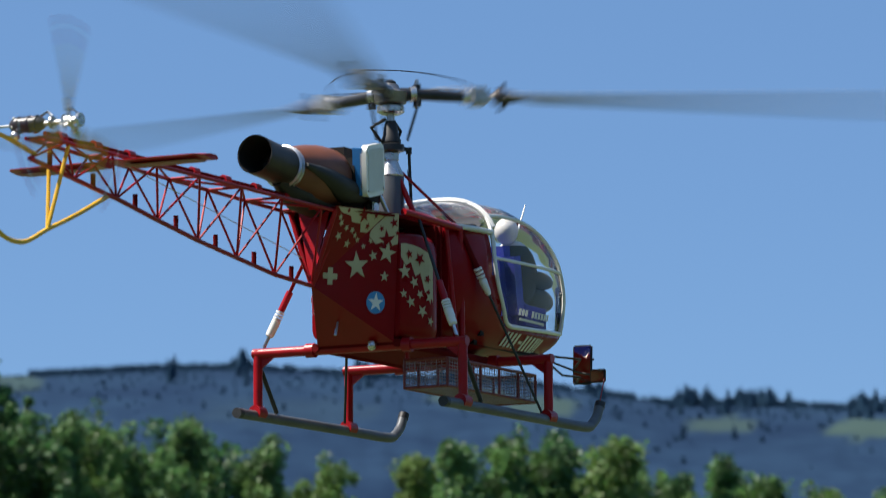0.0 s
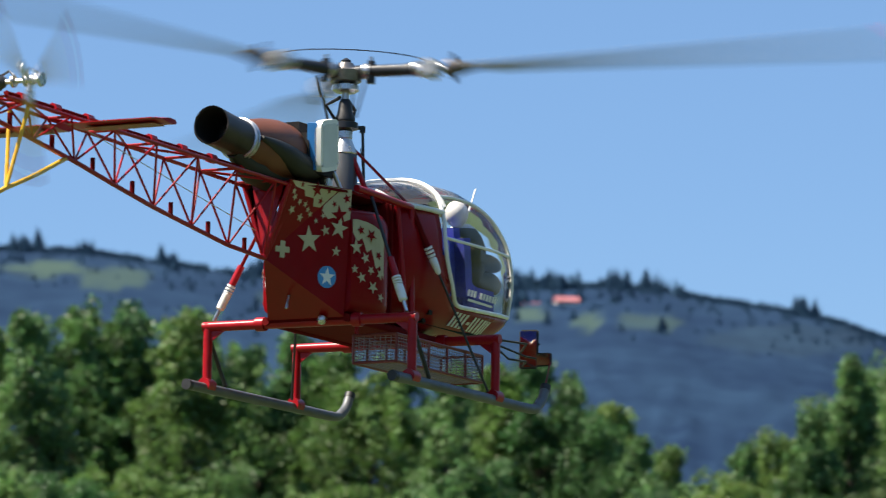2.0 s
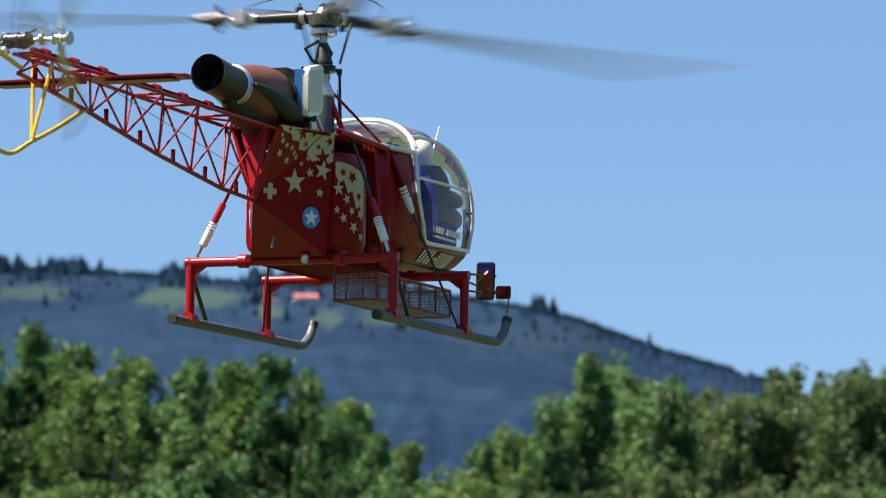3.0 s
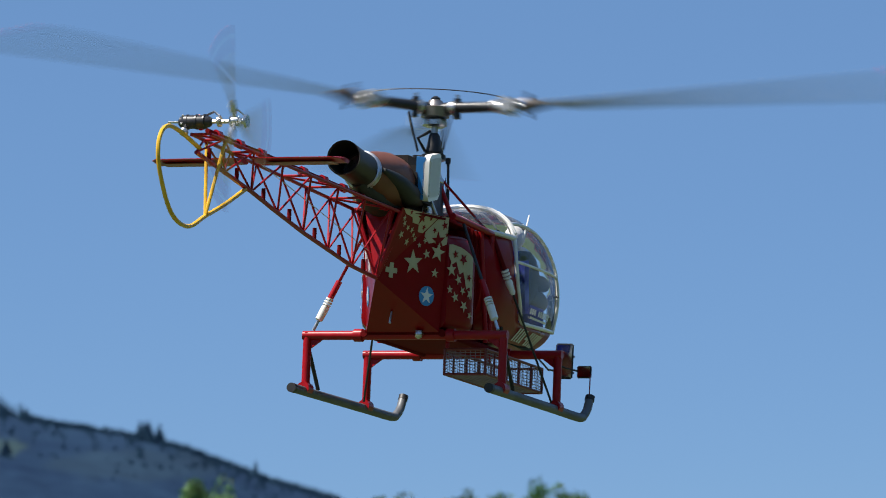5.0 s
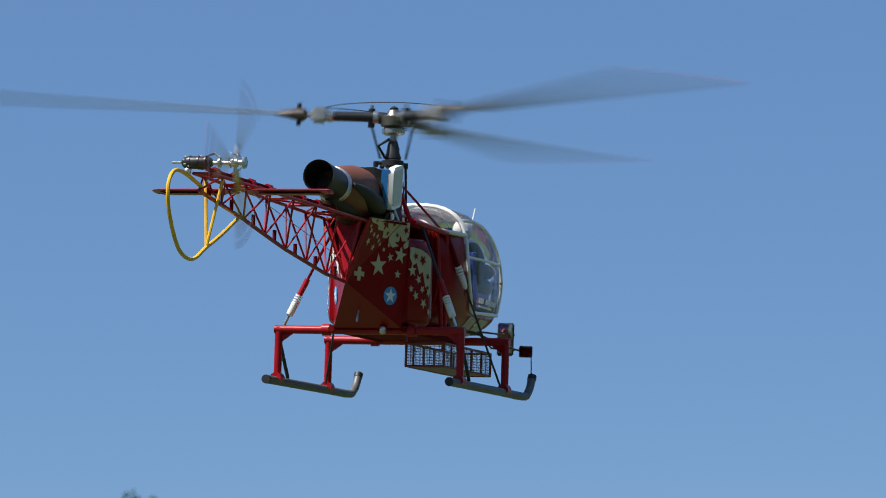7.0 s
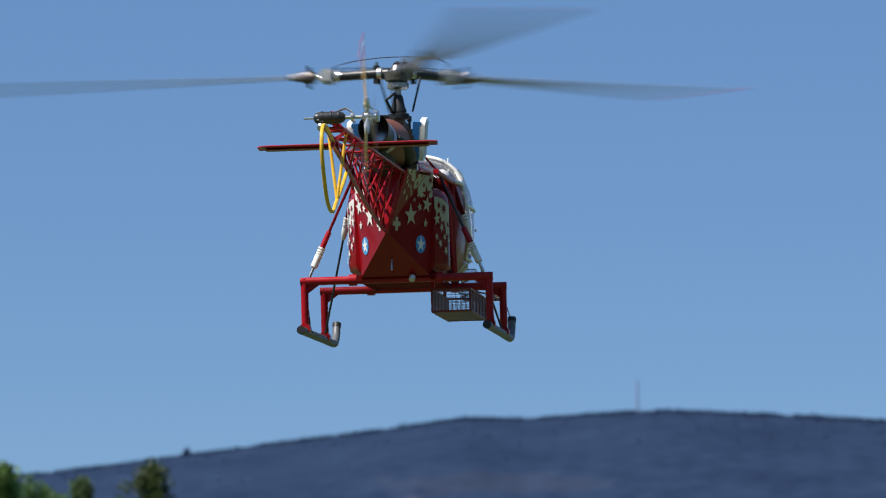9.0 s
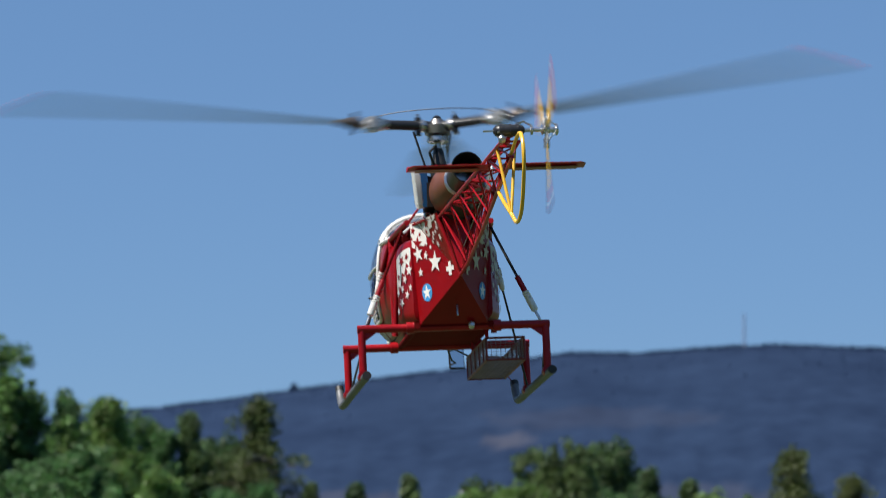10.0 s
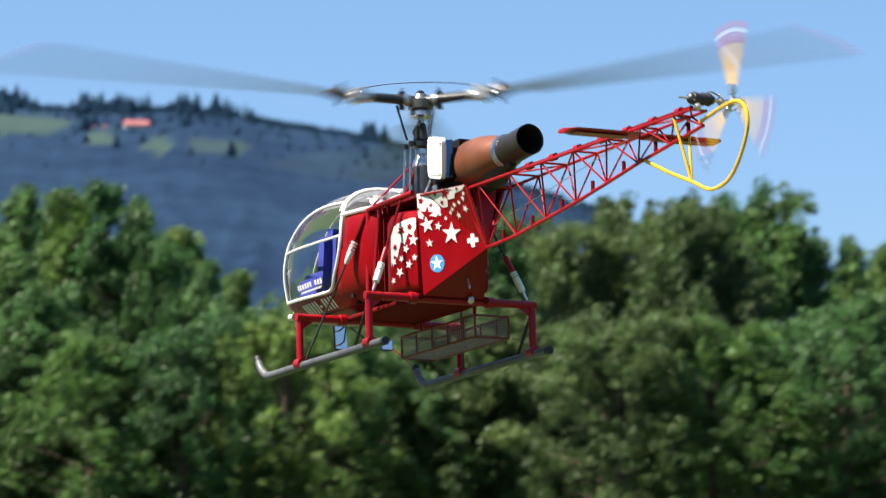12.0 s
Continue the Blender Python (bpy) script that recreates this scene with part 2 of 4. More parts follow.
def mask_at(patches, u, v):
    m = 0.0
    for cu, cv, ru, rv, w in patches:
        k = ((u - cu) / ru) ** 2 + ((v - cv) / rv) ** 2 + 0.6 * noise.noise((u * 0.03, v * 0.08, cu))
        m = max(m, w * min(1.0, max(0.0, (1.25 - k) * 2.5)))
    return m


def hill_material(name, forest, forest2, meadow):
    m = material(name, forest, 0.95, 0, 0.10, 0.05, second=forest2)
    n, l = m.node_tree.nodes, m.node_tree.links
    b = n["Principled BSDF"]
    old = b.inputs["Base Color"].links[0].from_socket
    at, mix = n.new("ShaderNodeAttribute"), n.new("ShaderNodeMixRGB")
    at.attribute_name = "meadow"
    mix.inputs[2].default_value = (*meadow, 1)
    l.new(at.outputs["Fac"], mix.inputs[0])
    l.new(old, mix.inputs[1])
    l.new(mix.outputs[0], b.inputs["Base Color"])
    b.inputs["Specular IOR Level"].default_value = 0.05
    return m


def soft_material(*a, **k):
    """Far foliage: light comes through and off the crowns, flattening shade as haze would."""
    m = material(*a, **k)
    n, l = m.node_tree.nodes, m.node_tree.links
    b = n["Principled BSDF"]
    b.inputs["Specular IOR Level"].default_value = 0.05
    tl, mix = n.new("ShaderNodeBsdfTranslucent"), n.new("ShaderNodeMixShader")
    l.new(b.inputs["Base Color"].links[0].from_socket, tl.inputs[0])
    mix.inputs[0].default_value = 0.5
    l.new(b.outputs[0], mix.inputs[1])
    l.new(tl.outputs[0], mix.inputs[2])
    l.new(mix.outputs[0], n["Material Output"].inputs[0])
    return m


def make_hill(name, table, patches, near, far, mat, label, seed, rough):
    """A hill whose ridge, seen from the field, follows the table; meadows are marked in a vertex attribute."""
    us = np.arange(-3400, 4000, 14.0)
    rows = 46
    verts, faces, mead = [], [], []
    for i, u in enumerate(us):
        top = height_at(table, u)
        for j in range(rows):
            s = j / (rows - 6)
            if s <= 1:
                v = 640 + (top - 640) * (1 - (1 - s) ** 1.35)
                d = near + (far - near) * s
                p = spot(u, v, d)
                p.z += rough * noise.fractal((u * 0.03 + seed, s * 22, seed), 1.0, 2.0, 4) * min(1, s * 4) * (1 - s)
            else:
                p = spot(u, top, far)
                k = (s - 1) * (rows - 6) / 6
                q = spot(u, 640, far + 500 * k)
                p = Vector((q.x, q.y, p.z * (1 - 0.5 * k)))
                v = top
            verts.append(p)
            mead.append(mask_at(patches, u, v))
    for i in range(len(us) - 1):
        for j in range(rows - 1):
            a = i * rows + j
            faces.append((a, a + rows, a + rows + 1, a + 1))
    me = bpy.data.meshes.new(name)
    me.from_pydata(verts, [], faces)
    at = me.attributes.new("meadow", "FLOAT", "POINT")
    at.data.foreach_set("value", mead)
    me.materials.append(mat)
    for f in me.polygons:
        f.use_smooth = True
    return tagged(new(name, me), label, "hill", kind="structure")


def cones(name, spots, mat, label):
    """Far conifers in one mesh: two stacked cones each, uneven."""
    rng = random.Random(5)
    verts, faces = [], []
    for p, h in spots:
        w = h * rng.uniform(0.26, 0.44)
        for z0, z1, k in ((0.0, 0.62, 1.0), (0.3, 1.0, 0.68)):
            b = len(verts)
            for i in range(5):
                a = i * 2 * math.pi / 5 + rng.random()
                rr = w * k * rng.uniform(0.7, 1.2)
                verts.append((p.x + rr * math.cos(a), p.y + rr * math.sin(a), p.z + h * z0))
            verts.append((p.x + rng.uniform(-.1, .1) * w, p.y, p.z + h * z1))
            faces += [(b + i, b + (i + 1) % 5, b + 5) for i in range(5)]
    me = bpy.data.meshes.new(name)
    me.from_pydata(verts, [], faces)
    me.materials.append(mat)
    return tagged(new(name, me), label, "forest", kind="stuff")


# the blue of distance haze is painted into these base colours
HILL_A = hill_material("wooded slope, haze in colour", (0.0085, 0.0225, 0.056), (0.0145, 0.034, 0.066), (0.046, 0.076, 0.062))
HILL_B = hill_material("far ridge slope, haze in colour", (0.012, 0.024, 0.057), (0.017, 0.031, 0.065), (0.064, 0.064, 0.082))
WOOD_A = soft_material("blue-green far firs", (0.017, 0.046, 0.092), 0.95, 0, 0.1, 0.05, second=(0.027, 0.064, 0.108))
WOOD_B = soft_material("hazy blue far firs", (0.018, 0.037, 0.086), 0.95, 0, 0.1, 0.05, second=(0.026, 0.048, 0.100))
make_hill("hill", RIDGE_A, MEADOWS, 1300, 2500, HILL_A, "wooded hill with pale green meadows, blue haze painted in", 3.1, 7)
make_hill("far_hill", RIDGE_B, CLEARINGS, 2900, 4200, HILL_B, "long far wooded ridge, blue haze painted in", 8.7, 9)


def forest_spots(table, patches, near, far, count, hmin, hmax, u0, u1, seed, edge):
    rng = random.Random(seed)
    out = []
    while len(out) < count:
        u = rng.uniform(u0, u1)
        top = height_at(table, u)
        s = 1 - abs(rng.gauss(0, 0.012 if rng.random() < edge else 0.09))
        if s < 0.5:
            continue
        v = 640 + (top - 640) * (1 - (1 - s) ** 1.35)
        if mask_at(patches, u, v) > 0.25 and rng.random() < 0.93:
            continue
        if noise.noise((u * 0.02, s * 3, seed)) < -0.25 and s > 0.93 and rng.random() < 0.7:
            continue
        p = spot(u, v, near + (far - near) * s)
        p.z -= 2
        out.append((p, rng.uniform(hmin, hmax) * (0.75 + (1.25 * rng.random() if rng.random() < (0.10 if -1050 < u < 120 else -0.30) + noise.noise((u * 0.013, 0.3, seed)) else 0.0))))
    return out


cones("far_wood", forest_spots(RIDGE_A, MEADOWS, 1300, 2500, 7500, 4, 8, -2300, 1100, 11, 0.8), WOOD_A, "dark fir woods along hill and ridge, painted hazy blue")
cones("ridge_wood", forest_spots(RIDGE_B, CLEARINGS, 2900, 4200, 5200, 3.5, 7, 900, 3300, 12, 0.85), WOOD_B, "woods along the far ridge, painted hazy blue")


def make_house(u, v, d, w, depth, h, roof, wall_mat, roof_mat, label):
    base = spot(u, v, d)
    house = new("house")
    house.matrix_world = Matrix.Translation(base) @ pose(0, 0, 0, 0, 0, -math.degrees(u / F) + 8)
    tagged(house, label, "house")
    part("wall", block((0, 0, h / 2 - 3), (w, depth, h + 6)), wall_mat, house, smooth=False)
    bm = bmesh.new()
    ridge = [(-w / 2 - .6, 0, h + roof), (w / 2 + .6, 0, h + roof)]
    for sgn in (-1, 1):
        prism([(-w / 2 - .6, sgn * (depth / 2 + .8), h - .3), (w / 2 + .6, sgn * (depth / 2 + .8), h - .3), ridge[1], ridge[0]], (0, sgn * .4, 1), 0.3, bm)
    part("roof", bm, roof_mat, house, smooth=False)
    for k in range(3):
        part("window", block((-w / 3 + k * w / 3, -depth / 2 - .02, h * .55), (w * .1, .12, h * .3)), WINDOWDARK, house, smooth=False)


make_house(0, 8, 2380, 12, 9, 4.2, 2.6, PLASTER, TILE, "white farmhouse with a red tiled roof on the hill")
make_house(-62, 14, 2390, 8, 7, 3.0, 2.6, PLASTER, TILE, "small pinkish house with a red roof among firs")
make_house(1968, 384, 3400, 8, 6, 4, 2.4, WHITE, GREYP, "tiny white house low on the far slope")


def make_tower(u, v, d):
    base = spot(u, v, d)
    tower = new("radio_mast")
    tower.location = base
    tagged(tower, "thin grey lattice radio mast on the ridge", "mast")
    h = 33.0
    for a in range(3):
        x, y = 1.3 * math.cos(a * 2.094), 1.3 * math.sin(a * 2.094)
        part("leg", sweep([(x, y, -3), (x * .3, y * .3, h)], 0.32, 6), MAST, tower)
    for k in range(6):
        z = 3 + k * 4.6
        part("platform", sweep([(0, 0, z), (0, 0, z + .5)], 1.3 - k * .13, 8), MAST, tower)


make_tower(2461, 118, 4180)


# ---------------------------------------------------------------- trees near the field
def leaf_cloud(rng, clumps, per, size, spread):
    """Leaf quads around clump centres; gives verts and faces."""
    cs = np.array(clumps)
    n = len(cs) * per
    idx = np.repeat(np.arange(len(cs)), per)
    off = rng.normal(0, 1, (n, 3))
    off /= np.linalg.norm(off, axis=1)[:, None] + 1e-6
    off *= (rng.uniform(0.25, 1.0, n) ** 0.5)[:, None] * cs[idx, 3][:, None] * spread
    c = cs[idx, :3] + off
    a = rng.normal(0, 1, (n, 3)) + off / (cs[idx, 3][:, None] + .01) * .6
    a /= np.linalg.norm(a, axis=1)[:, None]
    b = np.cross(a, rng.normal(0, 1, (n, 3)))
    b /= np.linalg.norm(b, axis=1)[:, None]
    e = np.cross(a, b)
    s = size * rng.uniform(0.6, 1.3, n)[:, None]
    v = np.stack([c - b * s, c + e * s * .55, c + b * s, c - e * s * .55], 1).reshape(-1, 3)
    return v, np.arange(4 * n).reshape(n, 4)


def make_tree(height, width, kind, seed, leaf, thin=1.0):
    """Tapered trunk, limbs, and a crown of clumped leaves with gaps; the root at the origin."""
    rng = np.random.default_rng(seed)
    tree = new("fir" if kind == "fir" else "tree")
    bm = sweep([(0, 0, -.3), (.05, 0, height * .3), (-.05, .05, height * .6), (0, 0, height * .93)],
               [height * .02, height * .015, height * .009, height * .002], 8)
    clumps = []
    if kind == "fir":
        tiers = 24
        for k in range(tiers):
            z = height * (.1 + .88 * k / tiers)
            reach = width * .5 * (1 - .97 * k / tiers) ** .62 * rng.uniform(.5, 1.2)
            for a in np.linspace(0, 2 * np.pi, 8, endpoint=False) + rng.uniform(0, 6):
                rr = reach * rng.uniform(.35, 1.2)
                zz = z + rng.uniform(-.15, .15)
                sweep([(0, 0, zz), (rr * math.cos(a), rr * math.sin(a), zz - .12 * rr)], [.035, .008], 5, bm)
                for q in (.4, .75, 1.0):
                    clumps.append((rr * q * math.cos(a), rr * q * math.sin(a), zz - .12 * rr * q, rng.uniform(.16, .34) + .18 * (1 - k / tiers)))
        clumps.append((0, 0, height * .98, .2))
        per, size = 44, .065
    else:
        lobes = []
        nl = 34 if kind == "broad" else 20
        for k in range(nl):
            q = (k + .5) / nl
            if kind == "broad":
                z = height * (.16 + .74 * q)
                reach = width * .5 * math.sqrt(max(.06, 1 - (2 * q - .75) ** 2 * .75))
            else:
                z = height * (.12 + .84 * q)
                reach = width * .42 * (1 - q) ** .7
            a = k * 2.4 + rng.uniform(-.5, .5)
            rr = reach * rng.uniform(.45, .95)
            x, y = rr * math.cos(a), rr * math.sin(a)
            lobes.append((x, y, z, width * (rng.uniform(.07, .16) if kind == "broad" else (.05 + .21 * (1 - q) ** .8))))
            sweep([(0, 0, z * .72), (x * .5, y * .5, z * .88), (x, y, z)], [height * .007, height * .004, .015], 5, bm)
        for k in range(5):          # upright tips
            a = rng.uniform(0, 6.28)
            rr = width * rng.uniform(.04, .24)
            if kind == "broad":
                lobes.append((rr * math.cos(a), rr * math.sin(a), height * rng.uniform(.82, .97), width * rng.uniform(.05, .09)))
            else:
                lobes.append((rr * .6 * math.cos(a), rr * .6 * math.sin(a), height * (.70 + .065 * k), width * (.11 - .014 * k)))
        for x, y, z, r in lobes:
            for j in range(20):
                o = rng.normal(0, 1, 3)
                o /= np.linalg.norm(o)
                o *= r * rng.uniform(.4, 1.1) * (1.45 if j % 5 == 0 else 1.0)
                if noise.noise((float(x + o[0]), float(y + o[1]), float(z + o[2]) + seed)) < -.28:
                    continue
                clumps.append((x + o[0], y + o[1], z + o[2] * 1.4, rng.uniform(.14, .36)))
        for k in range(26 if kind == "broad" else 10):      # thin leading shoots on the upper crown
            a = rng.uniform(0, 6.28)
            rr = width * rng.uniform(.05, .44) * (1.0 if kind == "broad" else .7)
            z = height * (.93 - .38 * (rr / width) ** 1.3 / .36 * rng.uniform(.6, 1.2)) if kind == "broad" else height * (.93 - rr / width * 1.5)
            for q in range(5):
                clumps.append((rr * math.cos(a) + rng.uniform(-.05, .05), rr * math.sin(a) + rng.uniform(-.05, .05), z + (q - 2) * .27, .34 - .058 * q))
        for k in range(70 if kind == "broad" else 30):     # thin inner foliage between the boughs
            a, q = rng.uniform(0, 6.28), rng.uniform(.12, .85)
            rr = width * rng.uniform(.05, .40) * (math.sqrt(1 - (2 * q - .75) ** 2 * .7) if kind == "broad" else (1 - q) ** .7)
            clumps.append((rr * math.cos(a), rr * math.sin(a), height * q, rng.uniform(.2, .42)))
        per, size = 46, .074
    part("trunk", bm, BARK, tree)
    v, f = leaf_cloud(rng, clumps, int(per * thin), size / math.sqrt(thin), 1.0)
    v[:, 2] *= height / np.percentile(v[:, 2], 99.8)
    me = bpy.data.meshes.new("crown")
    me.from_pydata(v.tolist(), [], f.tolist())
    me.materials.append(leaf)
    crown = new("crown", me)
    crown.parent = tree
    return tree


LABELS = {"broad": "full-crowned green deciduous tree at the field's edge", "upright": "slender upright green tree with a pointed tip", "fir": "olive-green fir with drooping tiers"}
STOCK = {"broad": [make_tree(10, 6.2, "broad", s, LEAF_A if s % 2 else LEAF_B) for s in (1, 2, 3)],
         "upright": [make_tree(10, 4.4, "upright", s, LEAF_B if s % 2 else LEAF_A) for s in (4, 5, 6)],
         "fir": [make_tree(10, 8.0, "fir", s, LEAF_C) for s in (7, 8)],
         # sparse-leaved stock for the unseen belt behind the camera
         "round the field": [make_tree(10, 6.2, "broad", s, LEAF_A, .2) for s in (13, 14)],
         "olive broad": [make_tree(10, 6.2, "broad", 9, LEAF_D)], "olive upright": [make_tree(10, 3.6, "upright", 10, LEAF_D)]}

# bearing right of the house and depth below it of each treetop, in 1/8000 radian
TREES = {
    "upright": [(-1650, -28), (-1580, 2), (-1430, -18), (-1290, 12), (-1020, 44), (-948, 18), (-760, 2), (-672, 14), (-570, 77), (-485, 50), (-410, 82), (-290, 104), (-210, 108), (-118, 111), (-48, 98),
                (12, 126), (82, 178), (128, 236), (498, 99), (180, 252), (430, 190), (656, 140), (838, 126), (1200, 196), (1270, 196), (1340, 208), (1481, 234), (1691, 357), (1771, 357), (1871, 342),
                (2291, 330), (2360, 352), (1440, 262), (306, 250)],
    "broad": [(-1850, -168), (-2030, -120), (-1690, -22), (-1800, 12), (-830, 8), (-1490, 0), (-1400, -12), (-1198, 58), (-860, 52), (-620, 40), (-350, 108), (-160, 118), (60, 190), (350, 232), (558, 104), (620, 160), (730, 160), (900, 128),
              (1070, 106), (1125, 118), (980, 122), (1290, 222), (1380, 245), (1530, 275), (2131, 287), (2221, 282), (2000, 352), (-2100, -40), (2850, 350), (3050, 350), (480, 175)],
    "fir": [(1601, 207), (2545, 296), (2650, 345)],
}


def plant_trees():
    rng = random.Random(21)
    used = {}
    for kind in ("broad", "upright", "fir"):
        for i, (u, v) in enumerate(TREES[kind]):
            d = {"broad": 150, "upright": 146, "fir": 140}[kind] + rng.uniform(-6, 6)
            p = spot(u, v, d)
            s = p.z / 10.0
            olive = (u > 1450 or 700 < u < 1010) and kind != "fir"
            stock = STOCK["olive " + kind] if olive else STOCK[kind]
            src = stock[i % len(stock)]
            k = s * rng.uniform(.88, 1.08)
            m = Matrix.Translation((p.x, p.y, 0)) @ pose(0, 0, 0, 0, 0, rng.uniform(0, 360)) @ Matrix.Diagonal((k, k, s, 1))
            if src.name in used:
                ob = copy_thing(src, m)
            else:
                ob, used[src.name] = src, (src, m)
            tagged(ob, "dark olive-green tree at the field's edge" if olive else LABELS[kind], "fir tree" if kind == "fir" else "tree", group="trees at the field's edge")
    for i in range(46):                     # lower growth in front
        u = -2300 + i * 118 + rng.uniform(-30, 30)
        v = 300 + rng.uniform(-35, 60) + (90 if u > 1400 else 0)
        p = spot(u, v, 132 + rng.uniform(-5, 5))
        s = p.z / 10.0
        m = Matrix.Translation((p.x, p.y, 0)) @ pose(0, 0, 0, 0, 0, rng.uniform(0, 360)) @ Matrix.Diagonal((s * 1.5, s * 1.5, s, 1))
        tagged(copy_thing(STOCK["olive broad"][0] if 450 < u < 1000 else STOCK["broad"][i % 3], m), "low bushy green tree in front of the tree belt", "tree", group="low trees of the belt")

    for i in range(54):                     # unseen trees added behind the camera, to keep low sky off the helicopter
        a = radians(42 + i * 276 / 53 + rng.uniform(-2, 2))
        r = rng.uniform(52, 62)
        k = rng.uniform(1.35, 1.75)
        m = Matrix.Translation((r * math.sin(a), r * math.cos(a), 0)) @ pose(0, 0, 0, 0, 0, rng.uniform(0, 360)) @ Matrix.Diagonal((k, k, k, 1))
        src = STOCK["round the field"][i % 2]
        if i < 2:
            used[src.name] = (src, m)
        tagged(src if i < 2 else copy_thing(src, m), LABELS["broad"], "tree", group="trees round the field")
    for src, m in used.values():            # the first of each kind goes to its own place last
        src.matrix_basis = m


plant_trees()

# ---------------------------------------------------------------- the helicopter: x forward, y to port, z up, metres
heli = tagged(new("helicopter"), "red model helicopter with white stars, bubble cabin and lattice tail", "helicopter")
JOINT = (-.255, 0, .134)


def both(p):
    return (p, mirror(p))


def make_skids():
    for s in (1, -1):
        y = .302 * s
        path = smooth_path([(-.10, y, -.164), (.2, y, -.164), (.5, y, -.164), (.72, y, -.164), (.765, y, -.152), (.795, y, -.130), (.815, y, -.098)], 5)
        skid = part("skid", sweep(path, .0135, 12), SKID, heli, "grey landing skid tube")
        part("end_cap", sweep([(-.112, y, -.164), (-.094, y, -.164)], .0142, 12), BLACK, skid)
        part("end_cap", sweep([(.812, y, -.104), (.819, y, -.090)], .0150, 12), BLACK, skid)
        for x in (0.0, .498):
            part("leg", sweep([(x, y, -.150), (x, y, .008)], .0125, 12), REDTUBE, heli)
            part("leg_shoe", sweep([(x - .02, y, -.155), (x + .02, y, -.155)], .0185, 12), REDTUBE, heli)
            part("gusset", prism([(x - .003, y - s * .01, -.04), (x - .003, y - s * .06, -.004), (x - .003, y - s * .01, -.004)], (1, 0, 0), .006), REDTUBE, heli, smooth=False)
        part("leg_brace", sweep([(.10, y, -.148), (.008, y, -.03)], .006, 8), BLACK, heli)
    for x in (0.0, .498):
        part("cross_tube", sweep([(x, -.315, 0), (x, .315, 0)], .0135, 12), REDTUBE, heli)
        for s in (1, -1):
            part("collar", sweep([(x, s * .13, 0), (x, s * .155, 0)], .019, 12), REDTUBE, heli)


def make_struts():
    for s in (1, -1):
        a, b = Vector((.0, .285 * s, .015)), Vector((.06, .145 * s, .335))
        p = lambda k: a.lerp(b, k)
        part("shock_strut", sweep([p(0), p(.1)], .005, 8), STEEL, heli)
        part("damper", sweep([p(.09), p(.10), p(.22), p(.23)], [.007, .0115, .0122, .008], 12), WHITE, heli, "white damper cylinder")
        for k in (.23, .255, .28):
            part("damper_ring", sweep([p(k), p(k + .014)], .0122, 12), WHITE, heli)
        part("strut_sleeve", sweep([p(.3), p(.46)], .0092, 10), REDTUBE, heli)
        part("strut_rod", sweep([p(.45), p(1)], .0048, 8), DARKRED if s > 0 else BLACK, heli)
        a, b = Vector((.465, .297 * s, -.145)), Vector((.255, .165 * s, .33))
        q = lambda k: a.lerp(b, k)
        part("stay_cable", sweep([q(0), q(.65)], .0036, 8), BLACK, heli)
        part("damper", sweep([q(.64), q(.655), q(.72), q(.73)], [.005, .0085, .0115, .008], 12), WHITE, heli, "white damper cylinder")
        for k in (.735, .755, .775):
            part("damper_ring", sweep([q(k), q(k + .012)], .0120, 12), WHITE, heli)
        part("strut_sleeve", sweep([q(.79), q(1)], .0075, 10), DARKRED, heli)
        # space frame beside the engine deck
        A, B = Vector((-.01, .138 * s, .345)), Vector((.255, .165 * s, .33))
        part("frame_tube", sweep([A, A.lerp(B, .85), B, B - Vector((0, 0, .025))], .0095, 10), REDTUBE, heli)
        part("frame_tube", sweep([B, (.265, .165 * s, .01)], .0085, 10), REDTUBE, heli)
        part("frame_tube", sweep([(.20, .150 * s, .34), (.235, .165 * s, .005)], .0075, 10), REDTUBE, heli)
        part("frame_tube", sweep([(.20, .07 * s, .345), (.17, .012 * s, .50)], .0075, 10), REDTUBE, heli)
        part("frame_tube", sweep([(.30, .14 * s, .34), (.18, .012 * s, .50)], .004, 10), REDTUBE, heli)
        part("keel_beam", sweep([(-.02, .12 * s, .004), (.52, .12 * s, .004)], .011, 10), DARKRED, heli)
    part("belly_plate", block((.24, 0, .008), (.52, .24, .016), bevel=.004), DARKRED, heli)


def star_poly(c, ux, uz, r, turn=0.0, tips=5):
    out = []
    for k in range(2 * tips):
        a = math.pi / 2 + turn + k * math.pi / tips
        q = r if k % 2 == 0 else r * .40
        out.append(c + ux * (q * math.cos(a)) + uz * (q * math.sin(a)))
    return out


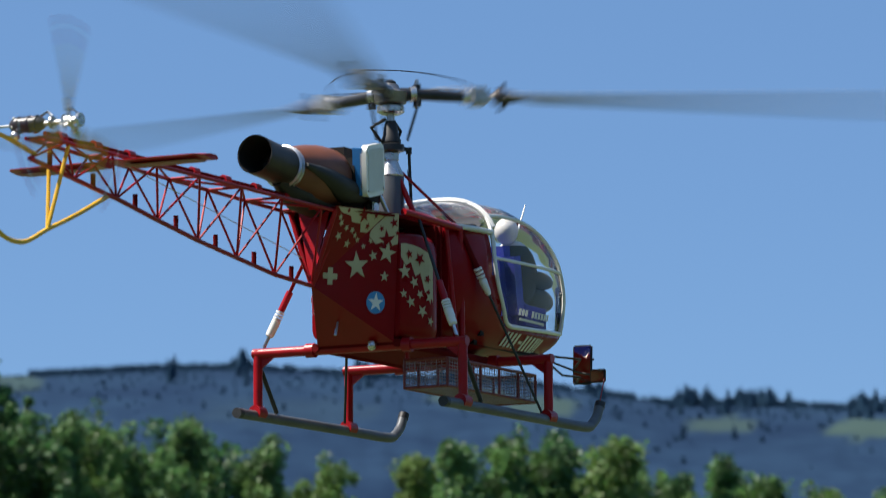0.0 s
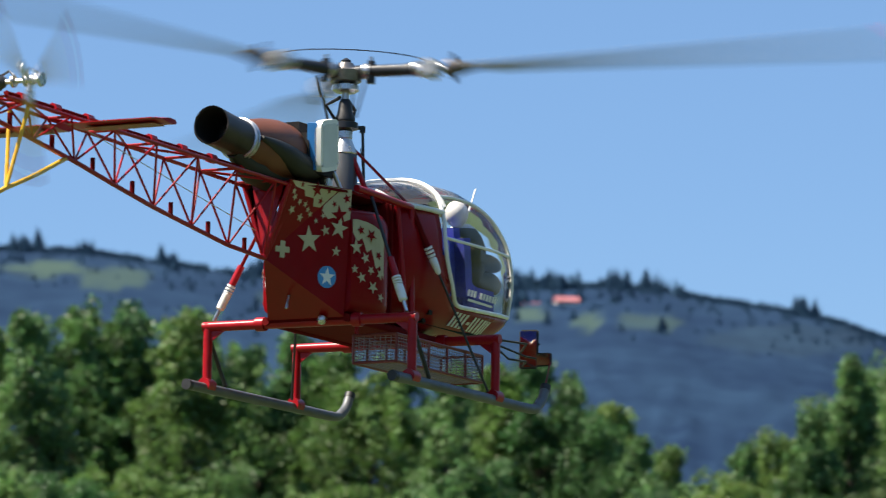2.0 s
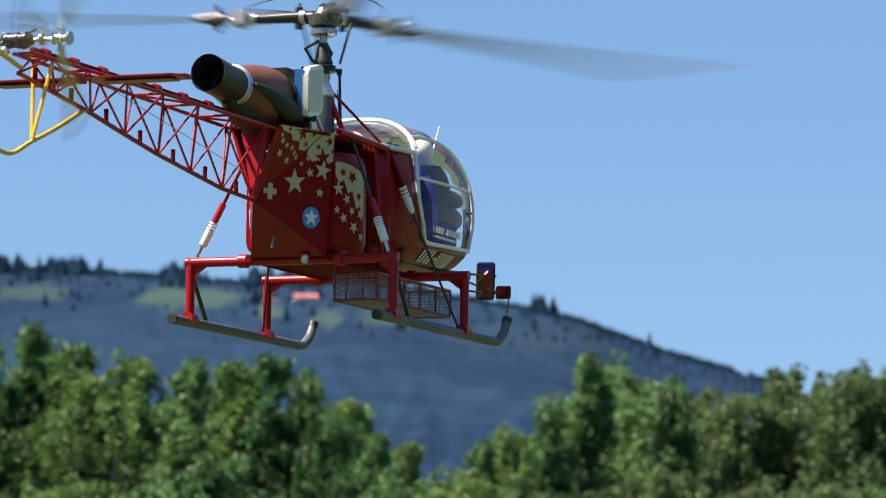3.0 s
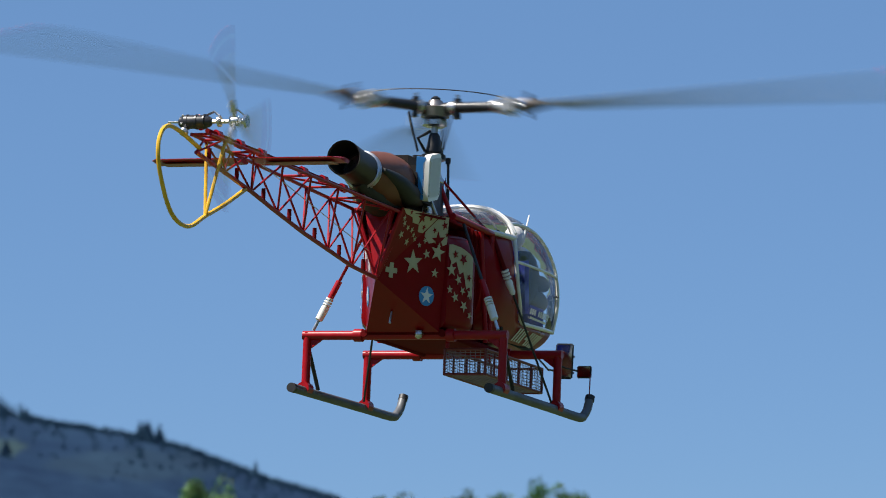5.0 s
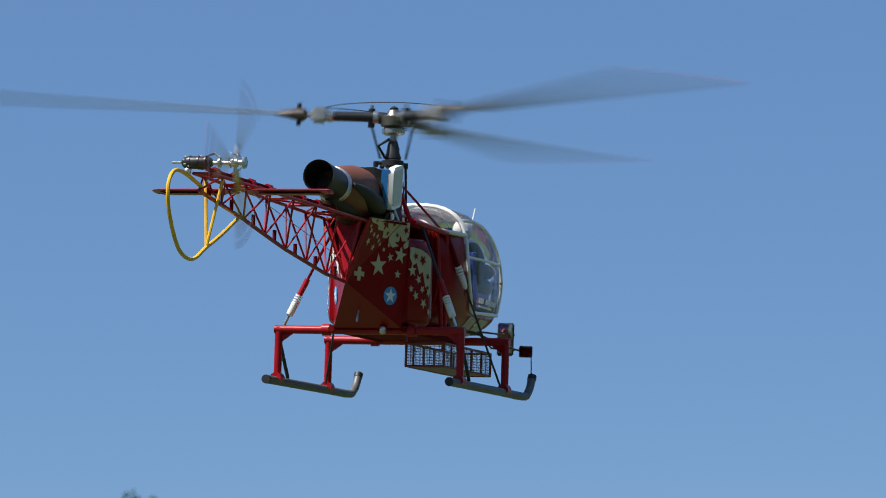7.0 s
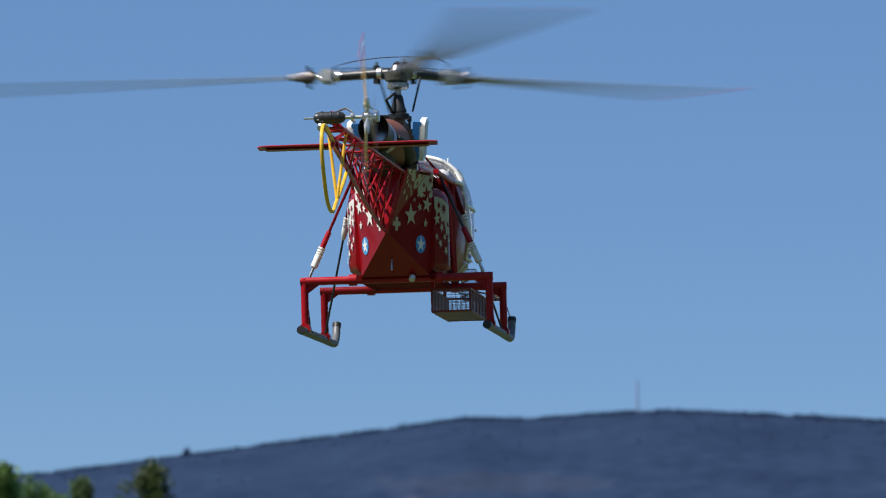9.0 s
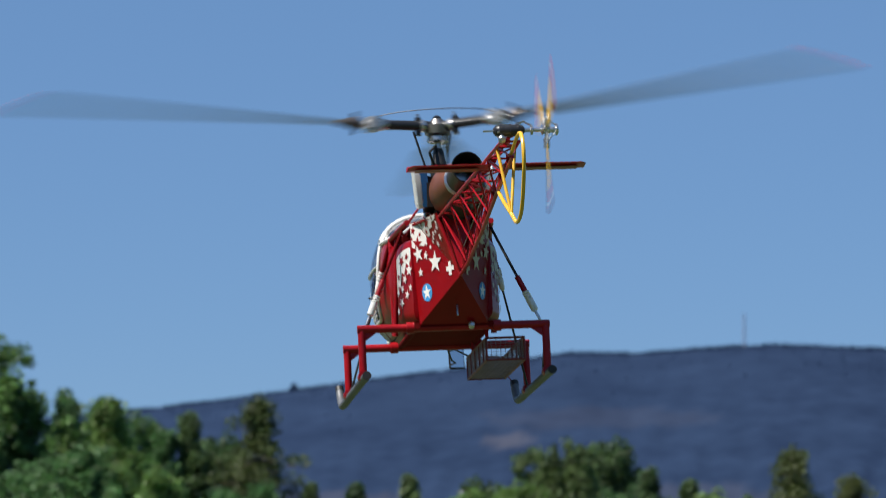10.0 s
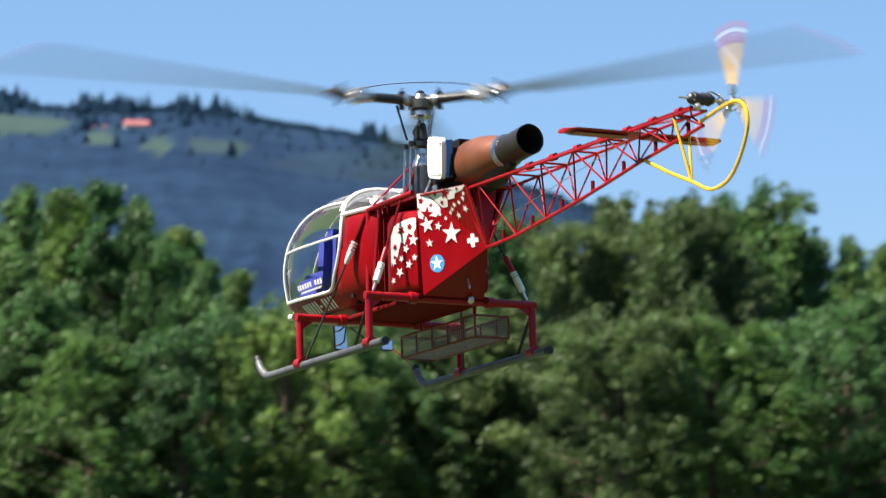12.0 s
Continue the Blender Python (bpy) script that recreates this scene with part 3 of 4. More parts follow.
def make_rear_body():
    for s, film in ((1, CREAM), (-1, GOLD)):
        base, topf, fold, topr = Vector((-.02, .112 * s, .006)), Vector((-.02, .13 * s, .34)), Vector((-.05, .1148 * s, .34)), Vector((-.250, .072 * s, .336))
        joint = Vector(JOINT)
        nrm = (topf - base).cross(joint - base).normalized()
        if nrm.y * s < 0:
            nrm = -nrm
        panel = part("side_panel", prism([base, topf, fold, joint], -nrm, .004), RED, heli, "glossy red side panel with white stars", smooth=False)
        uz = (topf - base).normalized()
        ux = Vector((topf.x - joint.x, topf.y, 0))
        ux = (ux - nrm * ux.dot(nrm)).normalized()                       # towards the nose

        def at(a, z, lift):
            return topf - ux * a + uz * (z - .34) + nrm * lift

        # white upper field with a ragged lower edge
        edge = [(.0, .34), (.0, .262), (.028, .25), (.05, .262), (.07, .256), (.09, .276), (.086, .290), (.034, .338)]
        part("star_field", prism([at(a + .001, z - .001, .0006) for a, z in edge], nrm, .0007), film, panel, "white star field", smooth=False)
        for a, z, r, w in ((.036, .268, .027, .15), (.016, .314, .014, .3), (.054, .296, .009, .5), (.004, .288, .008, .2)):
            part("star", prism(star_poly(at(a, z, .0016), ux, uz, r, w), nrm, .0008), RED, panel, "red star", smooth=False)
        for a, z, r, w in ((.128, .195, .038, .1), (.035, .234, .029, -.15), (.078, .224, .0150, .3), (.040, .173, .0150, 0), (.088, .262, .009, .5), (.110, .246, .008, .2)):
            part("star", prism(star_poly(at(a, z, .0026), ux, uz, r, w), nrm, .0008), film, panel, "white star", smooth=False)
        fn = (topr - fold).cross(joint - fold).normalized()
        if fn.y * s < 0:
            fn = -fn
        facet = part("rear_facet", prism([fold, topr, joint], -fn, .004), RED, heli, "overhanging red rear facet with small stars", smooth=False)
        fx = (fold - topr).normalized()
        fz = (Vector((0, 0, 1)) - fn * fn.z).normalized()

        def on(u, w, lift):
            return fold + (topr - fold) * u + (joint - fold) * w + fn * lift

        part("star_field", prism([on(u, w, .0006) for u, w in ((.01, .005), (.96, .005), (.80, .07), (.58, .10), (.46, .17), (.28, .18), (.14, .28), (.01, .28))], fn, .0007), film, facet, "white star field", smooth=False)
        part("star", prism(star_poly(on(.38, .07, .0016), fx, fz, .022, .3), fn, .0008), RED, facet, smooth=False)
        for u, w, r in ((.12, .20, .010), (.72, .035, .008), (.16, .06, .009)):
            part("star", prism(star_poly(on(u, w, .0016), fx, fz, r, u * 9), fn, .0008), RED, facet, smooth=False)
        for u, w, r in ((.44, .36, .0135), (.16, .44, .0125), (.17, .33, .009), (.45, .25, .0095), (.05, .38, .009), (.62, .20, .0105), (.74, .13, .009), (.31, .27, .010)):
            part("star", prism(star_poly(on(u, w, .0012), fx, fz, r, u * 7), fn, .0008), film, facet, smooth=False)
        c = at(.208, .163, .0012)
        bm = bmesh.new()
        for hw, hh in ((.022, .0075), (.0075, .022)):
            prism([c - ux * hw - uz * hh, c + ux * hw - uz * hh, c + ux * hw + uz * hh, c - ux * hw + uz * hh], nrm, .0008 if hw > hh else .0012, bm)
        part("cross", bm, film, panel, "white cross", smooth=False)
        c = at(.063, .104, .0010)
        badge = part("badge", prism([c + .029 * (math.cos(k * .2618) * ux + math.sin(k * .2618) * uz) for k in range(24)], nrm, .0008), LOGOBLUE, panel, "round light-blue badge", smooth=False)
        part("badge_star", prism(star_poly(c + nrm * .001, ux, uz, .025), nrm, .0009), WHITE, badge, smooth=False)
        # rounded tank in front of the panel
        plan = smooth_path([(-.017, .1295, 0), (.03, .148, 0), (.075, .163, 0), (.115, .165, 0), (.146, .150, 0), (.164, .11, 0), (.172, .040, 0)], 4)
        run = [0.0]
        for p, q in zip(plan, plan[1:]):
            run.append(run[-1] + (q - p).length)

        def skin(a, z, lift=0.0):
            """Point on the tank at arc a and height z, with the outward normal."""
            k = max(i for i in range(len(run) - 1) if run[i] <= a or i == 0)
            d = (plan[k + 1] - plan[k]).normalized()
            p = plan[k] + d * (a - run[k])
            out = Vector((-d.y, d.x, 0))
            p = p + out * lift
            return Vector((p.x, p.y * s, z)), Vector((out.x, out.y * s, 0)), Vector((d.x, d.y * s, 0))

        bm = bmesh.new()
        rings = []
        for z, inset in ((.018, .030), (.023, .014), (.034, .004), (.05, 0), (.15, 0), (.245, 0), (.268, .004), (.286, .014), (.296, .030)):
            ring = [bm.verts.new(skin(a, z, -inset)[0]) for a in run[:-1]] + [bm.verts.new((.172 - inset, 0, z)), bm.verts.new((-.017, 0, z))]
            rings.append(ring)
        for lo, hi in zip(rings, rings[1:]):
            for k in range(len(lo)):
                k2 = (k + 1) % len(lo)
                bm.faces.new((lo[k], lo[k2], hi[k2], hi[k]))
        bm.faces.new(rings[-1])
        bm.faces.new(rings[0][::-1])
        bmesh.ops.recalc_face_normals(bm, faces=bm.faces[:])
        tank = part("fuel_tank", bm, RED, heli, "rounded red tank with a white top and stars")
        bm = bmesh.new()                     # ragged white field running down towards the nose
        tops = (.262, .264, .262, .260, .256, .250, .244, .236)
        low = (.228, .206, .216, .180, .190, .140, .150, .115)
        cols = [(skin(.003 + k * .0165, t, .0012)[0], skin(.003 + k * .0165, b, .0012)[0]) for k, (t, b) in enumerate(zip(tops, low))]
        cols = [(bm.verts.new(p), bm.verts.new(q)) for p, q in cols]
        for (p, q), (p2, q2) in zip(cols, cols[1:]):
            bm.faces.new((q, q2, p2, p) if s > 0 else (p, p2, q2, q))
        part("star_field", bm, film, tank, "white star field", smooth=False)
        for a, z, r, colour in ((.030, .236, .013, RED), (.066, .226, .018, RED), (.094, .176, .012, RED), (.014, .190, .022, film), (.046, .164, .016, film),
                                (.034, .112, .016, film), (.010, .132, .013, film), (.074, .090, .018, film), (.066, .134, .013, film), (.100, .128, .017, film), (.104, .066, .013, film)):
            p, out, d = skin(a, z, .0030)
            part("star", prism(star_poly(p, d, Vector((0, 0, 1)), r, a * 9), out, .0008), colour, tank, smooth=False)
    b1, b2 = (-.02, .112, .006), (-.02, -.112, .006)
    part("rear_panel", prism([b1, b2, JOINT], (.5, 0, 1), .004), RED, heli, "sloping red rear panel", smooth=False)
    part("toggle", sweep([(-.115, 0, .055), (-.128, 0, .02)], .0035, 8), STEEL, heli)
    # polished metal fitting that gives a bright glint under the belly
    part("belly_fitting", sweep([(-.03, -.055, .006), (-.034, -.055, -.003), (-.036, -.055, -.010), (-.037, -.055, -.014)], [.012, .012, .009, .003], 14), ALU, heli, "small polished metal fitting under the belly")
    deck = [(-.02, .128, .336), (-.02, -.128, .336), (-.246, -.068, .334), (-.246, .068, .334)]
    part("deck", prism(deck, (0, 0, -1), .006), DARKRED, heli, smooth=False)
    part("deck", block((.085, 0, .336), (.20, .24, .008)), DARKRED, heli, smooth=False)
    part("boom_bracket", prism([(-.235, .046, .33), (-.235, -.046, .33), JOINT], (-1, 0, 0), .005), REDTUBE, heli, "red triangular boom bracket", smooth=False)
    # dark filler added between tank and cabin, for the shade in that gap
    part("gap_filler", block((.191, 0, .175), (.028, .285, .33), bevel=.01), DARKRED, heli)


def make_boom():
    up0, up1 = Vector((-.20, .062, .324)), Vector((-1.56, .026, .336))
    lo0, lo1 = Vector(JOINT), Vector((-1.585, 0, .285))
    n = 7
    us, ls = [], []
    for s in (1, -1):
        a, b = Vector((up0.x, up0.y * s, up0.z)), Vector((up1.x, up1.y * s, up1.z))
        part("upper_longeron", sweep([a, b], .0052, 8), REDTUBE, heli)
        us.append([a] + [a.lerp(b, (k + .55) / n) for k in range(n)] + [b])
    ls = [Vector((x, 0, float(np.interp(-x, (.255, .45, .90, 1.16, 1.585), (.134, .142, .192, .234, .285))))) for x in (lo0.lerp(lo1, k / n).x for k in range(n + 1))]
    part("lower_longeron", sweep(ls, .0060, 8), REDTUBE, heli)
    for s in (0, 1):
        for k in range(n):
            part("lattice_brace", sweep([ls[k], us[s][k + 1]], .0032, 6), REDTUBE, heli)
            part("lattice_brace", sweep([us[s][k + 1], ls[k + 1]], .0030, 6), REDTUBE, heli)
        part("boom_bracket", sweep([(-.246, (.066, -.066)[s], .326), JOINT], .0065, 8), REDTUBE, heli)
        part("fuel_line", sweep(smooth_path([(-.12, (.05, -.05)[s], .33), (-.17, (.03, -.04)[s], .27), (-.20, (.02, -.015)[s], .22), (-.16, 0, .16)], 4), .006, 8), BLACK, heli)
        part("lattice_brace", sweep([us[s][0], ls[0]], .0078, 8), REDTUBE, heli)
    for k in range(n + 2):
        part("lattice_spreader", sweep([us[0][k], us[1][k]], .0036, 6), REDTUBE, heli)
        if k < n + 1:
            part("lattice_spreader", sweep([us[k % 2][k], us[1 - k % 2][k + 1]], .0032, 6), REDTUBE, heli)
    for k in range(0, 7):
        p = ls[k].lerp(ls[k + 1], .55)
        part("cable_guide", sweep([p, p + Vector((0, 0, .034))], .0062, 8), DARKRED, heli)
    shaft = [Vector((-.14, 0, .348)), Vector((-1.52, 0, .352))]
    part("drive_shaft", sweep(shaft, .0065, 8), DARKRED, heli)
    for k in range(9):
        p = shaft[0].lerp(shaft[1], .07 + k * .11)
        part("shaft_bearing", sweep([p - Vector((.014, 0, 0)), p + Vector((.014, 0, 0))], .0125, 8), REDTUBE, heli)
    part("steering_cable", sweep([(-.3, 0, .2), (-1.2, .0, .33)], .0012, 5), STEEL, heli)
    for s in (1, -1):
        bm = bmesh.new()
        rings = []
        for y, c in ((.02, .095), (.15, .095), (.252, .092), (.268, .07)):
            prof = [(-1.185, 0), (-1.185 - c * .12, .0065), (-1.185 - c * .5, .0075), (-1.185 - c, .001), (-1.185 - c, -.001), (-1.185 - c * .5, -.0055), (-1.185 - c * .12, -.005)]
            rings.append([bm.verts.new((x, y * s, .318 + z)) for x, z in prof])
        for a, b in zip(rings, rings[1:]):
            for k in range(7):
                bm.faces.new((a[k], a[(k + 1) % 7], b[(k + 1) % 7], b[k]))
        bm.faces.new(rings[-1])
        bm.faces.new(rings[0][::-1])
        part("stabiliser", bm, [REDTUBE], heli, "red tailplane half")
        # tailplane underside in a browner red than its top
        part("stabiliser_underside", block((-1.228, .15 * s, .3095), (.05, .19, .0016)), OCHRE, heli, "brownish-red tailplane underside", smooth=False)
    loop = smooth_path([(-1.564, 0, .298), (-1.70, 0, .322), (-1.785, 0, .320), (-1.828, 0, .274), (-1.812, 0, .20), (-1.73, 0, .108), (-1.62, 0, .087), (-1.508, 0, .13), (-1.38, 0, .18), (-1.247, 0, .239)], 6)
    part("tail_guard", sweep(loop, .0058, 8), YELLOW, heli, "bent yellow tail guard tube")
    for s in (1, -1):
        part("guard_strut", sweep([(-1.508, 0, .13), (-1.46, .026 * s, .33)], .0048, 8), YELLOW, heli)
    # tail gearbox
    part("tail_gearbox", sweep([(-1.585, .052, .364), (-1.585, .046, .364), (-1.585, .036, .364), (-1.585, .034, .364), (-1.585, -.020, .364), (-1.585, -.034, .364), (-1.585, -.040, .364)],
                               [.008, .015, .0165, .0185, .0175, .014, .008], 14), GUN, heli, "dark tail rotor gearbox")
    for y in (.030, .004, -.018):
        part("gearbox_ring", sweep([(-1.585, y, .364), (-1.585, y - .005, .364)], .0200, 14), GUN, heli)
    for a in range(4):
        c, d = .017 * math.cos(a * 1.571 + .4), .017 * math.sin(a * 1.571 + .4)
        part("gearbox_screw", sweep([(-1.585 + c, .036, .364 + d), (-1.585 + c, .042, .364 + d)], .003, 6), STEEL, heli)
    part("tail_shaft", sweep([(-1.585, -.036, .364), (-1.585, -.10, .364)], .0058, 8), STEEL, heli)
    part("pitch_fork", sweep([(-1.585, -.058, .364), (-1.585, -.064, .364)], .0145, 12), ALU, heli)
    part("pitch_lever", sweep([(-1.585, -.061, .378), (-1.572, -.040, .392), (-1.560, .0, .380)], .0032, 6), STEEL, heli)
    part("tail_lamp", sweep([(-1.592, .03, .337), (-1.606, .03, .335), (-1.613, .03, .334)], [.009, .012, .006], 10), STEEL, heli, "small bright tail lamp")
    part("pitch_rod", sweep([(-1.585, .082, .364), (-1.585, .050, .364)], .003, 6), STEEL, heli)
    part("gearbox_bracket", sweep([(-1.555, 0, .355), (-1.585, 0, .375)], .012, 8), REDTUBE, heli)


def rounded_plate(m, w, h, r, y, depth):
    """A plate with rounded corners in the x-z plane of pose m."""
    poly = []
    for cx, cz, a0 in ((1, 1, 0), (-1, 1, 90), (-1, -1, 180), (1, -1, 270)):
        for k in range(6):
            a = radians(a0 + 18 * k)
            poly.append(m @ Vector((cx * (w / 2 - r) + r * math.cos(a), y, cz * (h / 2 - r) + r * math.sin(a))))
    return prism(poly, m.to_3x3() @ Vector((0, math.copysign(1, depth), 0)), abs(depth))


def make_engine():
    z0 = .414
    ax = lambda x: Vector((x, 0, z0 + max(0.0, -x - .32) * .09))
    part("turbine_casing", sweep([ax(.025), ax(.015), ax(-.05), ax(-.055)], [.045, .066, .082, .06], 24), DARK, heli, "black turbine front casing")
    part("jet_shroud", sweep([ax(-.145), ax(-.15), ax(-.19), ax(-.245), ax(-.305), ax(-.36), ax(-.382)], [.070, .078, .083, .084, .077, .063, .055], 28), BROWN, heli, "heat-tinted brown jet shroud")
    for x in (-.384, -.397):
        part("clamp_ring", sweep([ax(x), ax(x - .002), ax(x - .006), ax(x - .008)], [.053, .0565, .0565, .053], 28), STEEL, heli, "bright clamp ring")
    bm = sweep([ax(-.385), ax(-.41), ax(-.47), ax(-.545)], [.052, .050, .049, .050], 28, caps=False)
    sweep([ax(-.545), ax(-.545)+Vector((.001,0,0)), ax(-.38)], [.050, .0468, .046], 28, bm, caps=False)
    part("exhaust_pipe", bm, EXH, heli, "smoked steel exhaust pipe")
    part("pipe_interior", sweep([ax(-.395), ax(-.39)], .0455, 24), SOOT, heli)
    bm = sweep([ax(-.541), ax(-.40)], .0462, 28, caps=False)
    part("pipe_lining", bm, SOOT, heli, "sooty black pipe lining")
    part("air_duct", sweep(smooth_path([(-.09, -.050, .388), (-.15, -.058, .384), (-.21, -.064, .384), (-.27, -.068, .398), (-.335, -.064, .414), (-.385, -.060, .424)], 3), [.030, .032, .034, .035, .035, .035, .034, .032, .030, .027, .024, .020, .016, .012, .009, .006], 14), SCOOP, heli, "dark pointed duct scoop")
    part("air_duct", sweep([(-.04, 0, .36), (-.2, 0, .356), (-.33, .0, .362), (-.43, 0, .385)], [.046, .05, .044, .018], 14), SCOOP, heli)
    part("engine_box", block((-.120, 0, .418), (.19, .176, .160), bevel=.03), DARK, heli)
    for s in (1, -1):
        tilt = Matrix.Translation((-.132, .112 * s, .440)) @ pose(0, 0, 0, -6 * s, -13, 0)
        bm = rounded_plate(tilt, .100, .134, .020, -.009 * s, .018 * s)
        intake = part("intake_panel", bm, WHITE, heli, "white-framed air intake panel")
        part("intake_face", rounded_plate(tilt, .080, .112, .014, .0075 * s, .003 * s), PANEL, intake, "off-white intake face")
        part("intake_edge", block((-.047, -.018 * s, 0), (.006, .026, .122), m=tilt), BLUE, intake, "bright blue edge strip", smooth=False)
        for z in (-.05, .05):
            for x in (-.043, .043):
                part("screw", sweep([tilt @ Vector((x, .0075 * s, z)), tilt @ Vector((x, .0115 * s, z))], .003, 6), STEEL, intake)
        part("engine_mount", block((-.06, .075 * s, .352), (.035, .02, .03), bevel=.003), ALU, heli)
        part("engine_mount", sweep([(.02, .08 * s, .34), (.0, .06 * s, .40)], .006, 8), STEEL, heli)


def make_mast():
    x = .181
    part("mast_base", sweep([(x, 0, .30), (x, 0, .345), (x, 0, .47), (x, 0, .485), (x, 0, .50)], [.040, .037, .034, .026, .018], 18), MASTGREY, heli, "dark grey mast housing")
    for z in (.424, .440):
        part("mast_band", sweep([(x, 0, z), (x, 0, z + .005)], .0345, 18), BLUE, heli, "thin blue band")
    part("mast_cone", sweep([(x, 0, .468), (x, 0, .474), (x, 0, .512), (x, 0, .522)], [.033, .035, .019, .015], 18), ALU, heli, "bare aluminium mast cone")
    part("mast_collar", sweep([(x, 0, .515), (x, 0, .533)], .021, 14), ALU, heli)
    part("mast_shaft", sweep([(x, 0, .49), (x, 0, .68)], .0105, 12), STEEL, heli)
    part("swash_plate", sweep([(x, 0, .535), (x, 0, .54), (x, 0, .556), (x, 0, .56)], [.022, .036, .036, .024], 18), GUN, heli)
    part("swash_ring", sweep([(x, 0, .562), (x, 0, .568), (x, 0, .58), (x, 0, .61), (x, 0, .62)], [.027, .027, .022, .017, .013], 18), BLACK, heli)
    for k, (dx, dy) in enumerate(((.045, -.03), (-.02, .05), (.03, .045))):
        part("push_rod", sweep([(x + dx * 1.1, dy * 1.2, .35), (x + dx, dy, .545)], .0042, 8), STEEL if k else BLACK, heli)
        part("rod_end", sweep([(x + dx, dy, .535), (x + dx, dy, .553)], .008, 8), GUN, heli)
        part("swash_arm", sweep([(x, 0, .548), (x + dx, dy, .548)], .006, 8), GUN, heli)
    part("scissor_link", sweep([(x + .03, .0, .565), (x + .055, .0, .60), (x + .012, 0, .625)], .005, 8), GUN, heli)
    part("scissor_link", sweep([(x - .02, .02, .565), (x - .045, .035, .60), (x - .01, .01, .625)], .005, 8), GUN, heli)
    part("throttle_servo", block((x + .07, .04, .358), (.05, .03, .03), bevel=.004), BLACK, heli)
    part("throttle_servo", block((x + .07, -.05, .358), (.04, .03, .03), bevel=.004), BLACK, heli)


STATIONS = [(.205, .155, .030, .378), (.25, .175, .022, .398), (.33, .188, .016, .417), (.42, .194, .012, .433), (.52, .196, .012, .443), (.62, .195, .014, .445),
            (.72, .191, .020, .434), (.80, .182, .030, .408), (.875, .166, .044, .366), (.932, .142, .062, .316), (.975, .100, .085, .262), (.996, .055, .12, .21)]


def cabin_point(i, k, n, grow=0.0):
    """k of n round station i, from the keel over port to the roof and back on starboard."""
    x, w, zb, zt = STATIONS[i]
    a = -math.pi / 2 + 2 * math.pi * k / n
    c, s = math.cos(a), math.sin(a)
    e = .72
    zc = (zb + zt) / 2
    y = (w + grow) * math.copysign(abs(c) ** e, c)
    z = zc + ((zt - zb) / 2 + grow) * math.copysign(abs(s) ** e, s)
    return Vector((x, y, z))


